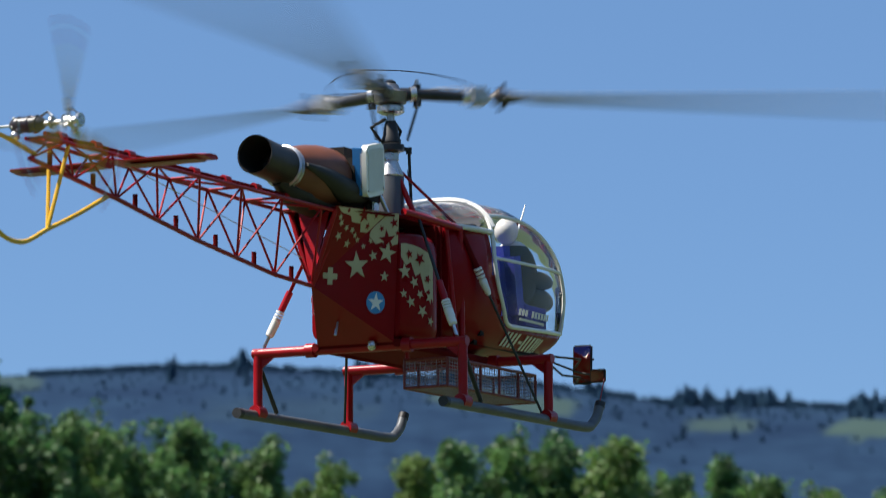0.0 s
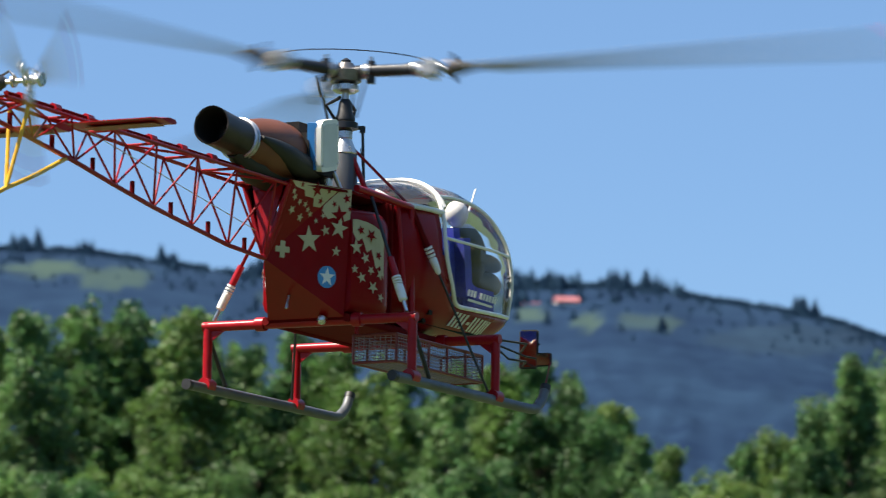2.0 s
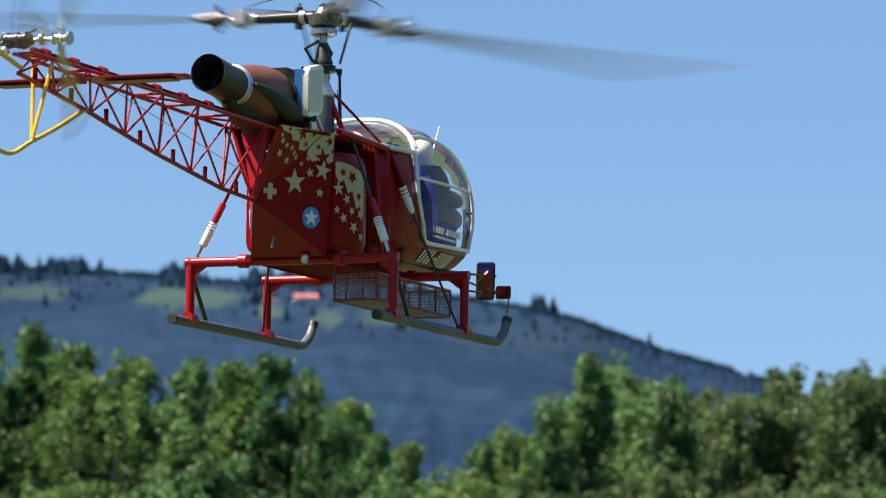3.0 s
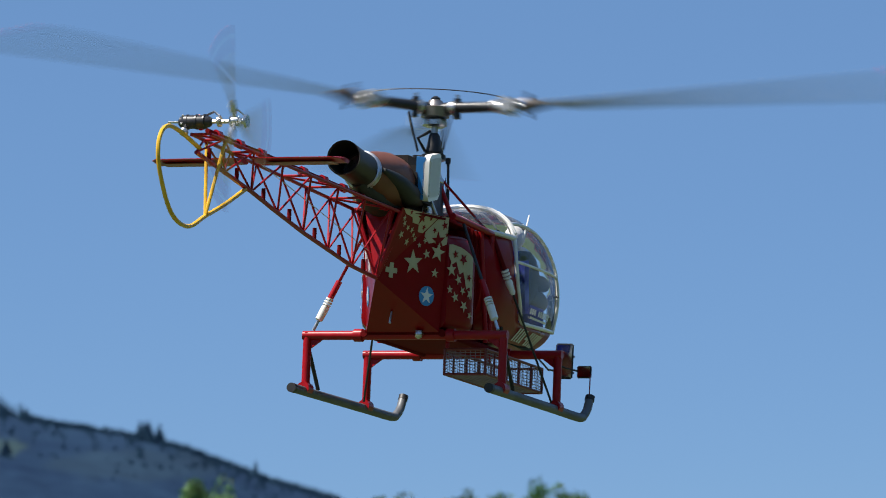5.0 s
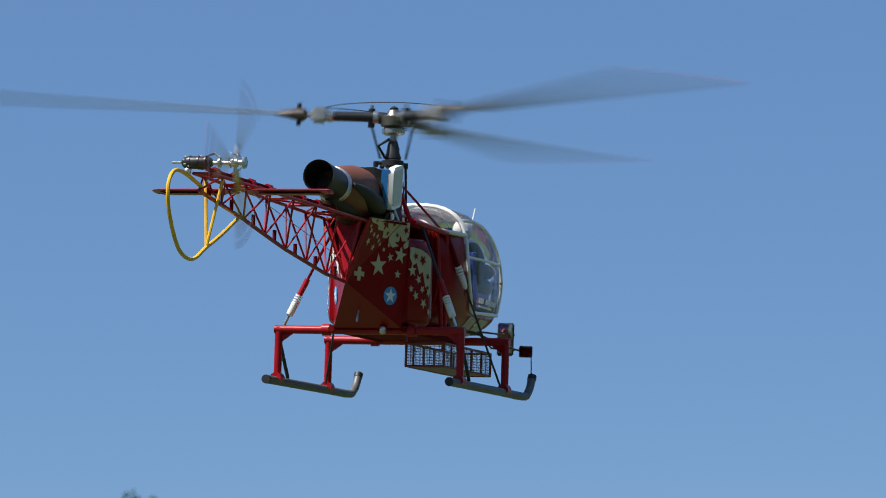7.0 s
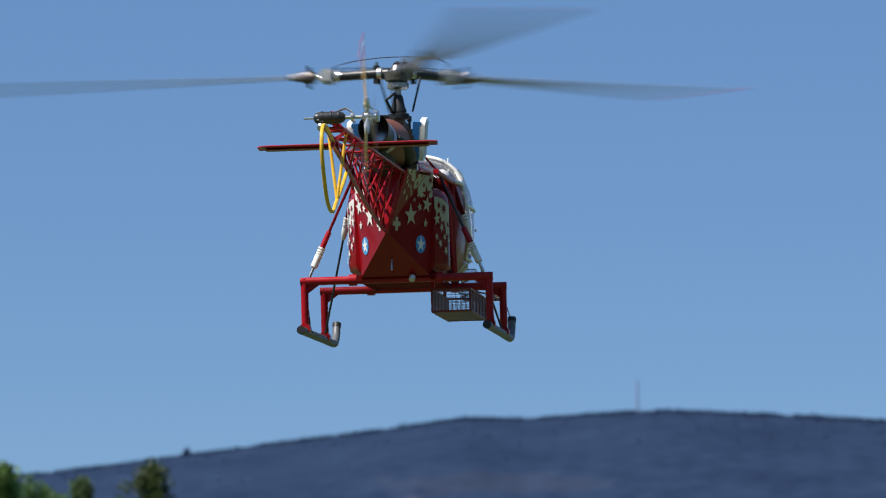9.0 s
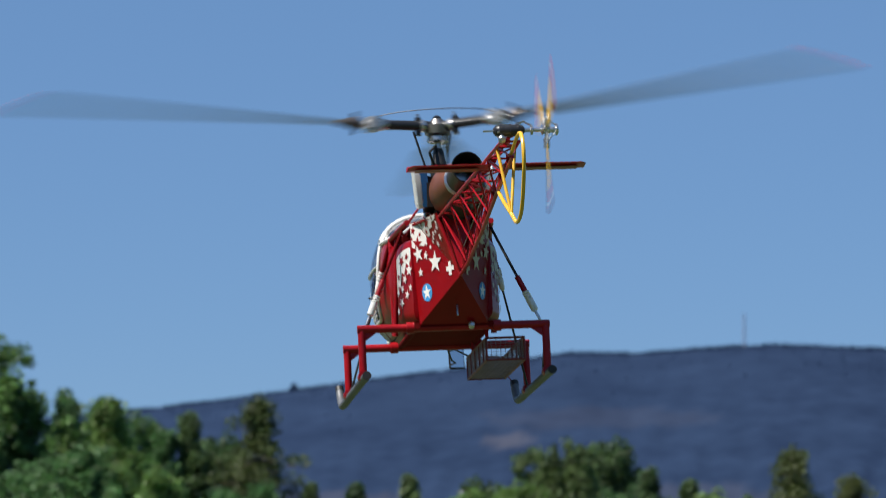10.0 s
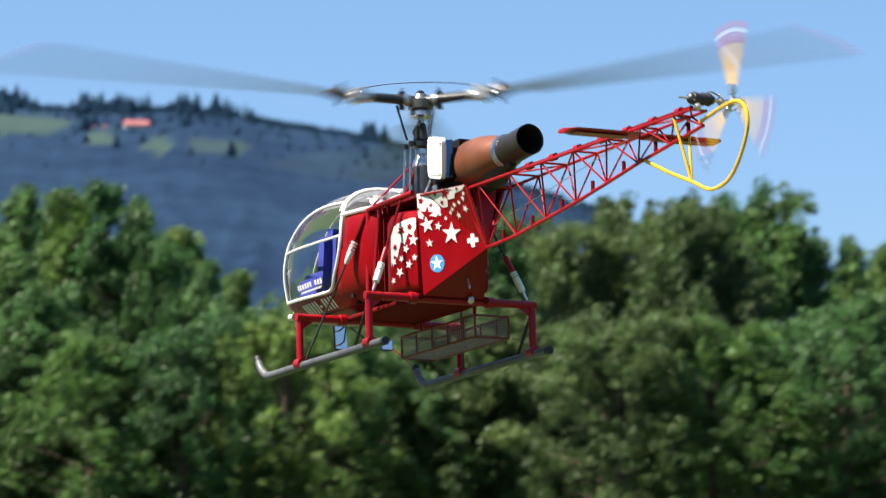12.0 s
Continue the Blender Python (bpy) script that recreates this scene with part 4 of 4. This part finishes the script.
def make_cabin():
    n, m = 48, len(STATIONS)
    shell, glass = bmesh.new(), bmesh.new()

    def is_red(p):
        if p.x < .40:
            return p.z < .335
        belt = .098 + .16 * max(0.0, (.50 - p.x) / .10) ** 2
        return p.z < belt + .02 * max(0.0, p.x - .6)
    fine = 3
    grid = []
    for i in range(m - 1):
        for q in range(fine):
            t = q / fine
            grid.append([cabin_point(i, k, n).lerp(cabin_point(i + 1, k, n), t) for k in range(n)])
    grid.append([cabin_point(m - 1, k, n) for k in range(n)])
    roof_bm = bmesh.new()
    for bm, want in ((shell, 0), (glass, 1), (roof_bm, 2)):
        vs = [[None] * n for _ in grid]

        def vert(i, k):
            if vs[i][k] is None:
                vs[i][k] = bm.verts.new(grid[i][k])
            return vs[i][k]
        for i in range(len(grid) - 1):
            for k in range(n):
                k2 = (k + 1) % n
                mid = (grid[i][k] + grid[i][k2] + grid[i + 1][k] + grid[i + 1][k2]) / 4
                zone = 0 if is_red(mid) else 2 if mid.x < .60 and mid.z > .375 else 1
                if zone == want:
                    bm.faces.new((vert(i, k), vert(i, k2), vert(i + 1, k2), vert(i + 1, k)))
        if want == 0:
            bm.faces.new([vert(0, k) for k in range(n) if grid[0][k].z < .34][::-1])
        if want == 1:
            bm.faces.new([vert(len(grid) - 1, k) for k in range(n)])
    body = part("cabin_shell", shell, [RED, LINING], heli, "glossy red cabin tub")
    mod = body.modifiers.new("thick", "SOLIDIFY")
    mod.thickness, mod.offset, mod.material_offset = .004, -1, 1
    pane = part("canopy", glass, GLASS, heli, "clear bubble canopy")
    pane.visible_shadow = False
    part("roof_panel", roof_bm, MILKY, heli, "milky translucent roof panel")

    def arc(fx, z0=None, z1=None):
        """Points over the roof at a station position fx between two heights, on both sides."""
        pts = []
        i, t = int(fx), fx - int(fx)
        for k in range(n + 1):
            p = cabin_point(i, k % n, n, .003).lerp(cabin_point(min(i + 1, m - 1), k % n, n, .003), t)
            pts.append(p)
        return pts
    # white frames: hoop behind the doors, windscreen hoop, roof strips, waist strips
    hoop = [p for p in arc(3.05) if p.z > .33]
    part("canopy_frame", sweep(hoop, .0085, 8), WHITE, heli, "white canopy frame")
    for s in (1, -1):
        side = lambda fx, z: surf(fx, z, s)
        door = [side(3.05, .386), side(2.85, .33), side(2.78, .26), side(2.95, .20), side(3.35, .14), side(3.8, .10), side(4.6, .098)]
        part("door_frame", sweep(smooth_path(door, 4), .0062, 8), WHITE, heli, "white door frame")
        sill = [side(f, .098 + .004 * (f - 4.6)) for f in (4.6, 5.5, 6.5, 7.3, 8.05)]
        part("door_frame", sweep(smooth_path(sill, 3), .006, 8), WHITE, heli)
        front = [side(8.05, .112), side(7.95, .2), side(7.7, .277), side(7.2, .326), side(6.4, .368), side(5.4, .392), side(4.2, .396), side(3.05, .386)]
        part("door_frame", sweep(smooth_path(front, 4), .0055, 8), WHITE, heli)
        bar = [side(2.8, .268), side(4.5, .270), side(6.2, .273), side(7.7, .277)]
        part("door_bar", sweep(smooth_path(bar, 4), .0045, 8), WHITE, heli)
        rim = [side(f, .338) for f in (0.15, 1, 2, 2.9)]
        part("roof_strip", sweep(smooth_path(rim, 3), .008, 8), WHITE, heli)
        part("door_handle", sweep([side(7.3, .215), side(7.3, .215) + Vector((0, .007 * s, 0))], .004, 8), BLACK, heli)
        # white lettering panels as bars: registration below the sill, company name on the pane
        def stroke(f0, f1, z0, z1):
            """One thin flat bar on the skin between two stations and two heights."""
            out = Vector((0, .0012 * s, 0))
            return prism([side(f0, z0) + out, side(f1, z0) + out, side(f1, z1) + out, side(f0, z1) + out], (0, s, 0), .0012)
        for j, f in enumerate((4.00, 4.46, 4.90, 5.22, 5.68, 6.12)):
            if j == 2:
                part("letter_bar", stroke(f, f + .20, .060, .067), CREAM, heli, "white lettering", smooth=False)
                continue
            for df in (0.0, .22):
                part("letter_bar", stroke(f + df, f + df + .12, .047, .083), CREAM, heli, "white lettering", smooth=False)
        for j in range(10):
            if j != 3:
                f = 4.25 + j * .20
                part("letter_bar", stroke(f, f + .13, .130, .147), CREAM, heli, "white lettering", smooth=False)
        part("letter_bar", stroke(4.35, 5.95, .117, .123), CREAM, heli, "white lettering", smooth=False)
    roof = [p for p in arc(0.15) if p.z > .335]
    part("canopy_frame", sweep(roof, .005, 8), WHITE, heli)
    spine = [Vector((STATIONS[i][0], 0, STATIONS[i][3] + .002)) for i in range(0, 7)]
    part("roof_spine", sweep(smooth_path(spine, 3), .006, 8), WHITE, heli, "white roof spine")
    part("windscreen_post", sweep(smooth_path([Vector((x, 0, zt + .001)) for x, w, zb, zt in STATIONS[6:]], 3), .0035, 8), WHITE, heli)
    part("beacon", sweep([(.56, 0, .433), (.56, 0, .448), (.56, 0, .458)], [.013, .013, .006], 12), ALU, heli)
    part("antenna", sweep([(.735, -.10, .392), (.777, -.10, .462)], [.0035, .002], 6), WHITE, heli, "short white whip antenna")
    part("antenna", sweep([(.262, -.02, .395), (.236, -.02, .495)], [.0026, .0014], 6), BLACK, heli)
    part("roof_hatch", block((.262, .02, .402), (.034, .05, .016), bevel=.005), WHITE, heli)
    part("nose_lamp", sweep([(.945, .100, .078), (.962, .104, .078)], [.010, .012], 10), WHITE, heli)
    part("instrument_panel", block((.88, 0, .13), (.04, .10, .08), bevel=.012), BLACK, heli)
    part("rear_shelf", block((.30, 0, .305), (.16, .30, .04), bevel=.012), GREYP, heli)
    part("cabin_floor", block((.56, 0, .045), (.46, .26, .012)), DARK, heli, smooth=False)
    part("rear_bulkhead", block((.39, 0, .20), (.02, .32, .32), bevel=.02), DARK, heli)


def surf(fx, z, s):
    """The cabin's skin at station position fx, height z, on side s."""
    i = min(int(fx), len(STATIONS) - 2)
    t = fx - i
    x, w, zb, zt = (a * (1 - t) + b * t for a, b in zip(STATIONS[i], STATIONS[i + 1]))
    k = (z - (zb + zt) / 2) / ((zt - zb) / 2)
    k = max(-.999, min(.999, k))
    e = .72
    sn = abs(k) ** (1 / e)
    c = math.sqrt(max(0.0, 1 - sn * sn))
    return Vector((x, s * (w * c ** e + .003), z))


def make_seats():
    for s in (1, -1):
        y = .085 * s
        part("seat_cushion", block((.735, y, .145), (.17, .13, .10), bevel=.022), SEAT, heli, "blue cloth seat")
        part("seat_back", block((0, 0, 0), (.10, .125, .22), bevel=.03, m=Matrix.Translation((.64, y, .222)) @ pose(0, 0, 0, 0, -8, 0)), SEAT, heli, "blue cloth seat back")


def make_dummy():
    """A plain pilot dummy, one mesh."""
    y = -.085
    bm = bmesh.new()
    for c, r in (((.690, y, .380), (.034, .033, .037)), ((.725, y, .26), (.055, .072, .10)), ((.80, y - .035, .20), (.09, .03, .035)), ((.80, y + .035, .20), (.09, .03, .035)),
                 ((.775, y - .058, .25), (.075, .02, .025)), ((.775, y + .058, .25), (.075, .02, .025)), ((.724, y, .378), (.015, .014, .015))):
        g = bmesh.ops.create_uvsphere(bm, u_segments=16, v_segments=10, radius=1)
        bmesh.ops.transform(bm, verts=g["verts"], matrix=Matrix.Translation(c) @ Matrix.Diagonal((*r, 1)))
    for f in bm.faces:
        f.material_index = 0 if f.calc_center_median().z > .34 else 1
    part("pilot_dummy", bm, [SKIN, OLIVE], heli, "pale-headed pilot dummy in olive clothes")


def make_basket():
    x0, x1, y0, y1, z0, z1 = .042, .555, -.235, -.110, -.108, -.036
    for z in (z0, z1):
        part("basket_rim", sweep([(x0, y0, z), (x1, y0, z), (x1, y1, z), (x0, y1, z), (x0, y0, z)], .0042, 6), WIRE, heli)
    for x in (x0, .12, .23, .34, .45, x1):
        for y in (y0, y1):
            part("basket_post", sweep([(x, y, z0), (x, y, z1)], .0038, 6), WIRE, heli)
    bm = bmesh.new()
    for k in range(37):
        x = x0 + (x1 - x0) * k / 36
        sweep([(x, y0, z1), (x, y0, z0), (x, y1, z0), (x, y1, z1)], .0010, 4, bm, caps=False)
    for k in range(8):
        z = z0 + (z1 - z0) * k / 8
        sweep([(x0, y0, z), (x1, y0, z), (x1, y1, z), (x0, y1, z), (x0, y0, z)], .0010, 4, bm, caps=False)
    for k in range(9):
        y = y0 + (y1 - y0) * k / 8
        sweep([(x0, y, z1), (x0, y, z0), (x1, y, z0), (x1, y, z1)], .0010, 4, bm, caps=False)
    part("basket_mesh", bm, MESH, heli, "grey wire mesh of the cargo basket")
    for x in (.05, .42):
        part("basket_hanger", sweep([(x, -.114, .004), (x, -.114, -.036)], .006, 6), REDTUBE, heli)


def make_mirrors():
    tilt = Matrix.Translation((1.06, -.135, .045)) @ pose(0, 0, 0, 0, 4, 9)
    m = part("mirror", block((0, 0, 0), (.010, .056, .112), bevel=.004, m=tilt), BLACK, heli, "tall rectangular cargo mirror")
    part("mirror_glass", block((-.0058, 0, 0), (.0016, .048, .102), m=tilt), MIRROR, m, smooth=False)
    m = part("mirror", block((.925, -.246, -.004), (.010, .046, .038), bevel=.003), BLACK, heli, "small rectangular mirror")
    part("mirror_glass", block((.9192, -.246, -.004), (.0016, .039, .031)), MIRROR, m, smooth=False)
    for z in (.01, .06):
        part("mirror_arm", sweep([(.90, -.08, .06), (.98, -.11, z), (1.066, -.135, z), (1.07, -.165, z)], .0032, 6), BLACK, heli)
    part("mirror_arm", sweep([(.90, -.09, .05), (.94, -.18, .01), (.93, -.24, -.004)], .003, 6), BLACK, heli)
    part("tie_rod", sweep([(.925, -.265, -.01), (.815, -.300, -.10)], .002, 6), RED, heli)


MIRROR = material("mirror glass", (0.75, 0.76, 0.76), 0.06, 1.0, 0.03, 10)


def make_rotor():
    rotor = part("main_rotor", sweep([(0, 0, -.030), (0, 0, -.022), (0, 0, .006), (0, 0, .012), (0, 0, .028), (0, 0, .032)], [.022, .042, .046, .028, .020, .010], 18), HUB, heli, "machined three-armed rotor head")
    rotor.location = (.181, 0, .690)
    part("hub_plate", sweep([(0, 0, -.052), (0, 0, -.046), (0, 0, -.032), (0, 0, -.028)], [.026, .037, .037, .030], 18), ALU, rotor, "bright lower hub plate")
    part("hub_cap", sweep([(0, 0, .026), (0, 0, .036), (0, 0, .042)], [.014, .014, .005], 12), GUN, rotor)
    for j in range(3):
        turn = pose(0, 0, 0, 0, 0, 120 * j)
        cone = turn @ pose(0, 0, 0, 0, -0.8, 0)
        v = lambda x, y, z: cone @ Vector((x, y, z))
        part("hub_arm", sweep([v(.03, 0, 0), v(.06, 0, .004), v(.20, 0, 0)], [.021, .0165, .0160], 12), GUN, rotor, "dark blade arm")
        part("arm_collar", sweep([v(.052, 0, .003), v(.068, 0, .003)], .0215, 12), ALU, rotor)
        part("arm_collar", sweep([v(.196, 0, 0), v(.216, 0, 0)], .0195, 12), ALU, rotor, "bright arm collar")
        part("hinge_bolt", sweep([v(.072, 0, -.03), v(.072, 0, .030)], .011, 10), GUN, rotor)
        part("hinge_bolt", sweep([v(.072, 0, .029), v(.072, 0, .042)], .006, 8), STEEL, rotor)
        part("blade_grip", block((.240, 0, 0), (.052, .060, .048), bevel=.009, m=cone), GRIP, rotor, "aluminium blade grip")
        part("grip_shaft", sweep([v(.262, 0, 0), v(.292, 0, 0)], .009, 10), STEEL, rotor)
        part("blade_root", sweep([v(.280, 0, 0), v(.290, 0, 0), v(.315, 0, 0), v(.345, 0, 0), v(.385, 0, 0)], [.012, .022, .020, .013, .006], 10), ROOT, rotor, "tapered blade root")
        part("grip_bolt", sweep([v(.306, 0, -.036), v(.306, 0, .036)], .0075, 10), GUN, rotor)
        part("pitch_link", sweep([v(.072, -.035, -.01), turn @ Vector((.038, -.028, -.125))], .0038, 6), GUN, rotor)
        bm = bmesh.new()
        rings = []
        for x, c in ((.315, .040), (.36, .058), (.43, .086), (1.40, .086), (1.475, .080), (1.53, .022)):
            lead = .030
            prof = [(lead, 0), (lead - c * .15, .0055), (lead - c * .5, .0048), (lead - c, 0), (lead - c * .5, -.003), (lead - c * .15, -.004)]
            tw = math.radians(7 - 5 * x)
            rings.append([bm.verts.new(v(x, -(y * math.cos(tw) - z * math.sin(tw)), z * math.cos(tw) + y * math.sin(tw))) for y, z in prof])
        for i, (a, b) in enumerate(zip(rings, rings[1:])):
            for k in range(6):
                f = bm.faces.new((a[k], a[(k + 1) % 6], b[(k + 1) % 6], b[k]))
                f.material_index = 1 if i == 4 else 0
        bm.faces.new(rings[0][::-1])
        bm.faces.new(rings[-1])
        part("rotor_blade", bm, [BLADE, BLADETIP], rotor, "grey rotor blade with a red tip")
        a0, a1 = Vector((.225, 0, .028)), pose(0, 0, 0, 0, 0, 120) @ Vector((.225, 0, .028))
        cable = [turn @ (a0.lerp(a1, k / 10) * (1 + .34 * math.sin(math.pi * k / 10))) for k in range(11)]
        part("droop_cable", sweep(cable, .0016, 5), BLACK, rotor)
    return rotor


def make_tail_rotor():
    tail = part("tail_rotor", sweep([(0, .016, 0), (0, .012, 0), (0, .008, 0), (0, -.010, 0), (0, -.012, 0), (0, -.026, 0), (0, -.028, 0), (0, -.034, 0)], [.009, .016, .012, .012, .008, .008, .018, .016], 14), ALU, heli, "three-bladed yellow and red tail rotor")
    tail.location = (-1.585, -.105, .364)
    blades = []
    for j in range(3):
        turn = pose(0, 0, 0, 0, 120 * j, 0)
        v = lambda x, y, z: turn @ Vector((x, y, z))
        bm = sweep([v(0, 0, .008), v(0, 0, .022), v(0, 0, .026), v(0, 0, .055)], [.006, .006, .010, .009], 8)
        sweep([v(.012, -.028, .006), v(.012, -.004, .030)], .0022, 6, bm)
        for f in bm.faces:
            f.material_index = 2
        rings = []
        for z, c in ((.045, .020), (.070, .030), (.150, .030), (.178, .030), (.192, .030), (.212, .030), (.224, .029), (.240, .028), (.246, .020)):
            rings.append([bm.verts.new(v(x * c, y + x * c * .15, z)) for x, y in ((.5, 0), (.2, .0032), (-.5, 0), (.2, -.0032))])
        for i, (a, b) in enumerate(zip(rings, rings[1:])):
            for k in range(4):
                f = bm.faces.new((a[k], a[(k + 1) % 4], b[(k + 1) % 4], b[k]))
                f.material_index = (0, 0, 0, 1, 1, 3, 1, 1)[i]
        bm.faces.new(rings[0][::-1])
        f = bm.faces.new(rings[-1])
        f.material_index = 1
        blades.append(part("tail_blade", bm, [YELLOW, BLADETIP, ALU, WHITE], tail, "yellow blade with red and white tip stripes"))
    return tail, blades


make_skids()
make_struts()
make_rear_body()
make_boom()
make_engine()
make_mast()
make_cabin()
make_seats()
make_dummy()
make_basket()
make_mirrors()
ROTOR = make_rotor()
TAIL, TAIL_BLADES = make_tail_rotor()

# seconds, place, roll, pitch and heading of the flying helicopter
FLIGHT = [
    (0.0, -1.637, 11.565, 2.861, -0.64, 0.42, 69.61),
    (0.5, -1.436, 11.587, 2.823, -0.74, 1.08, 69.39),
    (1.0, -1.285, 11.637, 2.712, 1.97, 1.23, 68.47),
    (1.5, -1.037, 11.807, 2.635, 1.98, 1.24, 67.43),
    (2.0, -0.672, 11.772, 2.602, -0.57, 3.02, 65.27),
    (2.5, -0.339, 11.938, 2.651, -1.00, 2.64, 65.91),
    (3.0, -0.038, 12.199, 2.792, 0.56, 1.22, 65.58),
    (3.5, 0.225, 12.541, 2.893, 2.67, -0.88, 65.21),
    (5.5, 1.834, 13.114, 3.025, 0.99, 2.21, 62.38),
    (6.0, 2.192, 13.416, 2.995, -0.74, 0.94, 61.42),
    (6.5, 2.488, 13.673, 3.098, -0.25, -0.75, 61.44),
    (7.0, 2.695, 13.927, 3.198, 2.39, -1.74, 60.96),
    (9.0, 3.682, 14.166, 3.099, -1.28, -1.62, 68.92),
    (9.5, 3.678, 14.203, 2.938, -0.86, 0.79, 78.18),
    (10.0, 3.540, 14.259, 2.735, -2.34, 3.71, 82.77),
    (10.5, 3.195, 14.473, 2.733, -2.49, 0.92, 92.35),
    (11.0, 2.576, 14.537, 2.751, -1.71, 0.80, 104.37),
    (11.5, 1.882, 14.592, 2.588, 0.54, 2.44, 115.00),
    (12.0, 1.025, 14.666, 2.322, 2.08, 6.44, 114.59),
]
# seconds and bearing of one main blade, in degrees counted from the camera's right hand over away
BLADES = [(0, 14), (.5, 85), (1, 58), (1.5, 7), (2, 103), (2.5, 49), (3, 46), (3.5, 91), (5.5, 57), (6, 34), (6.5, 100), (7, 65),
          (9, 45), (9.5, 93), (10, 87), (10.5, 43), (11, 40), (11.5, 93), (12, 90)]


def motions():
    walk(heli, [(t, pose(*p)) for t, *p in FLIGHT])
    # main rotor, clockwise from above, about 75 degrees a frame
    pan, yaw = {t: az for t, az, el in PAN}, {r[0]: r[6] for r in FLIGHT}
    rows, angle, last = [], 0.0, None
    for t, b in BLADES:
        want = b - pan[t] - yaw[t]
        if last is None:
            angle = want
            rows.append((t, pose(.181, 0, .690, 0, 0, angle)))
        else:
            n = frame(t) - frame(last)
            turn = (want - angle) % 120 - 120 * round((75 * n + (want - angle) % 120) / 120)
            for k in range(1, n + 1):
                rows.append((last + k / FPS, pose(.181, 0, .690, 0, 0, angle + turn * k / n)))
            angle += turn
        last = t
    walk(ROTOR, rows)
    walk(TAIL, [(k / FPS, pose(-1.585, -.105, .364, 0, 87.0 * k, 0)) for k in range(frame(12.0))])
    for blade in TAIL_BLADES:           # the blades run on past their hub
        walk(blade, [(k / FPS, pose(0, 0, 0, 0, 88.0 * k, 0)) for k in range(frame(12.0))])


motions()
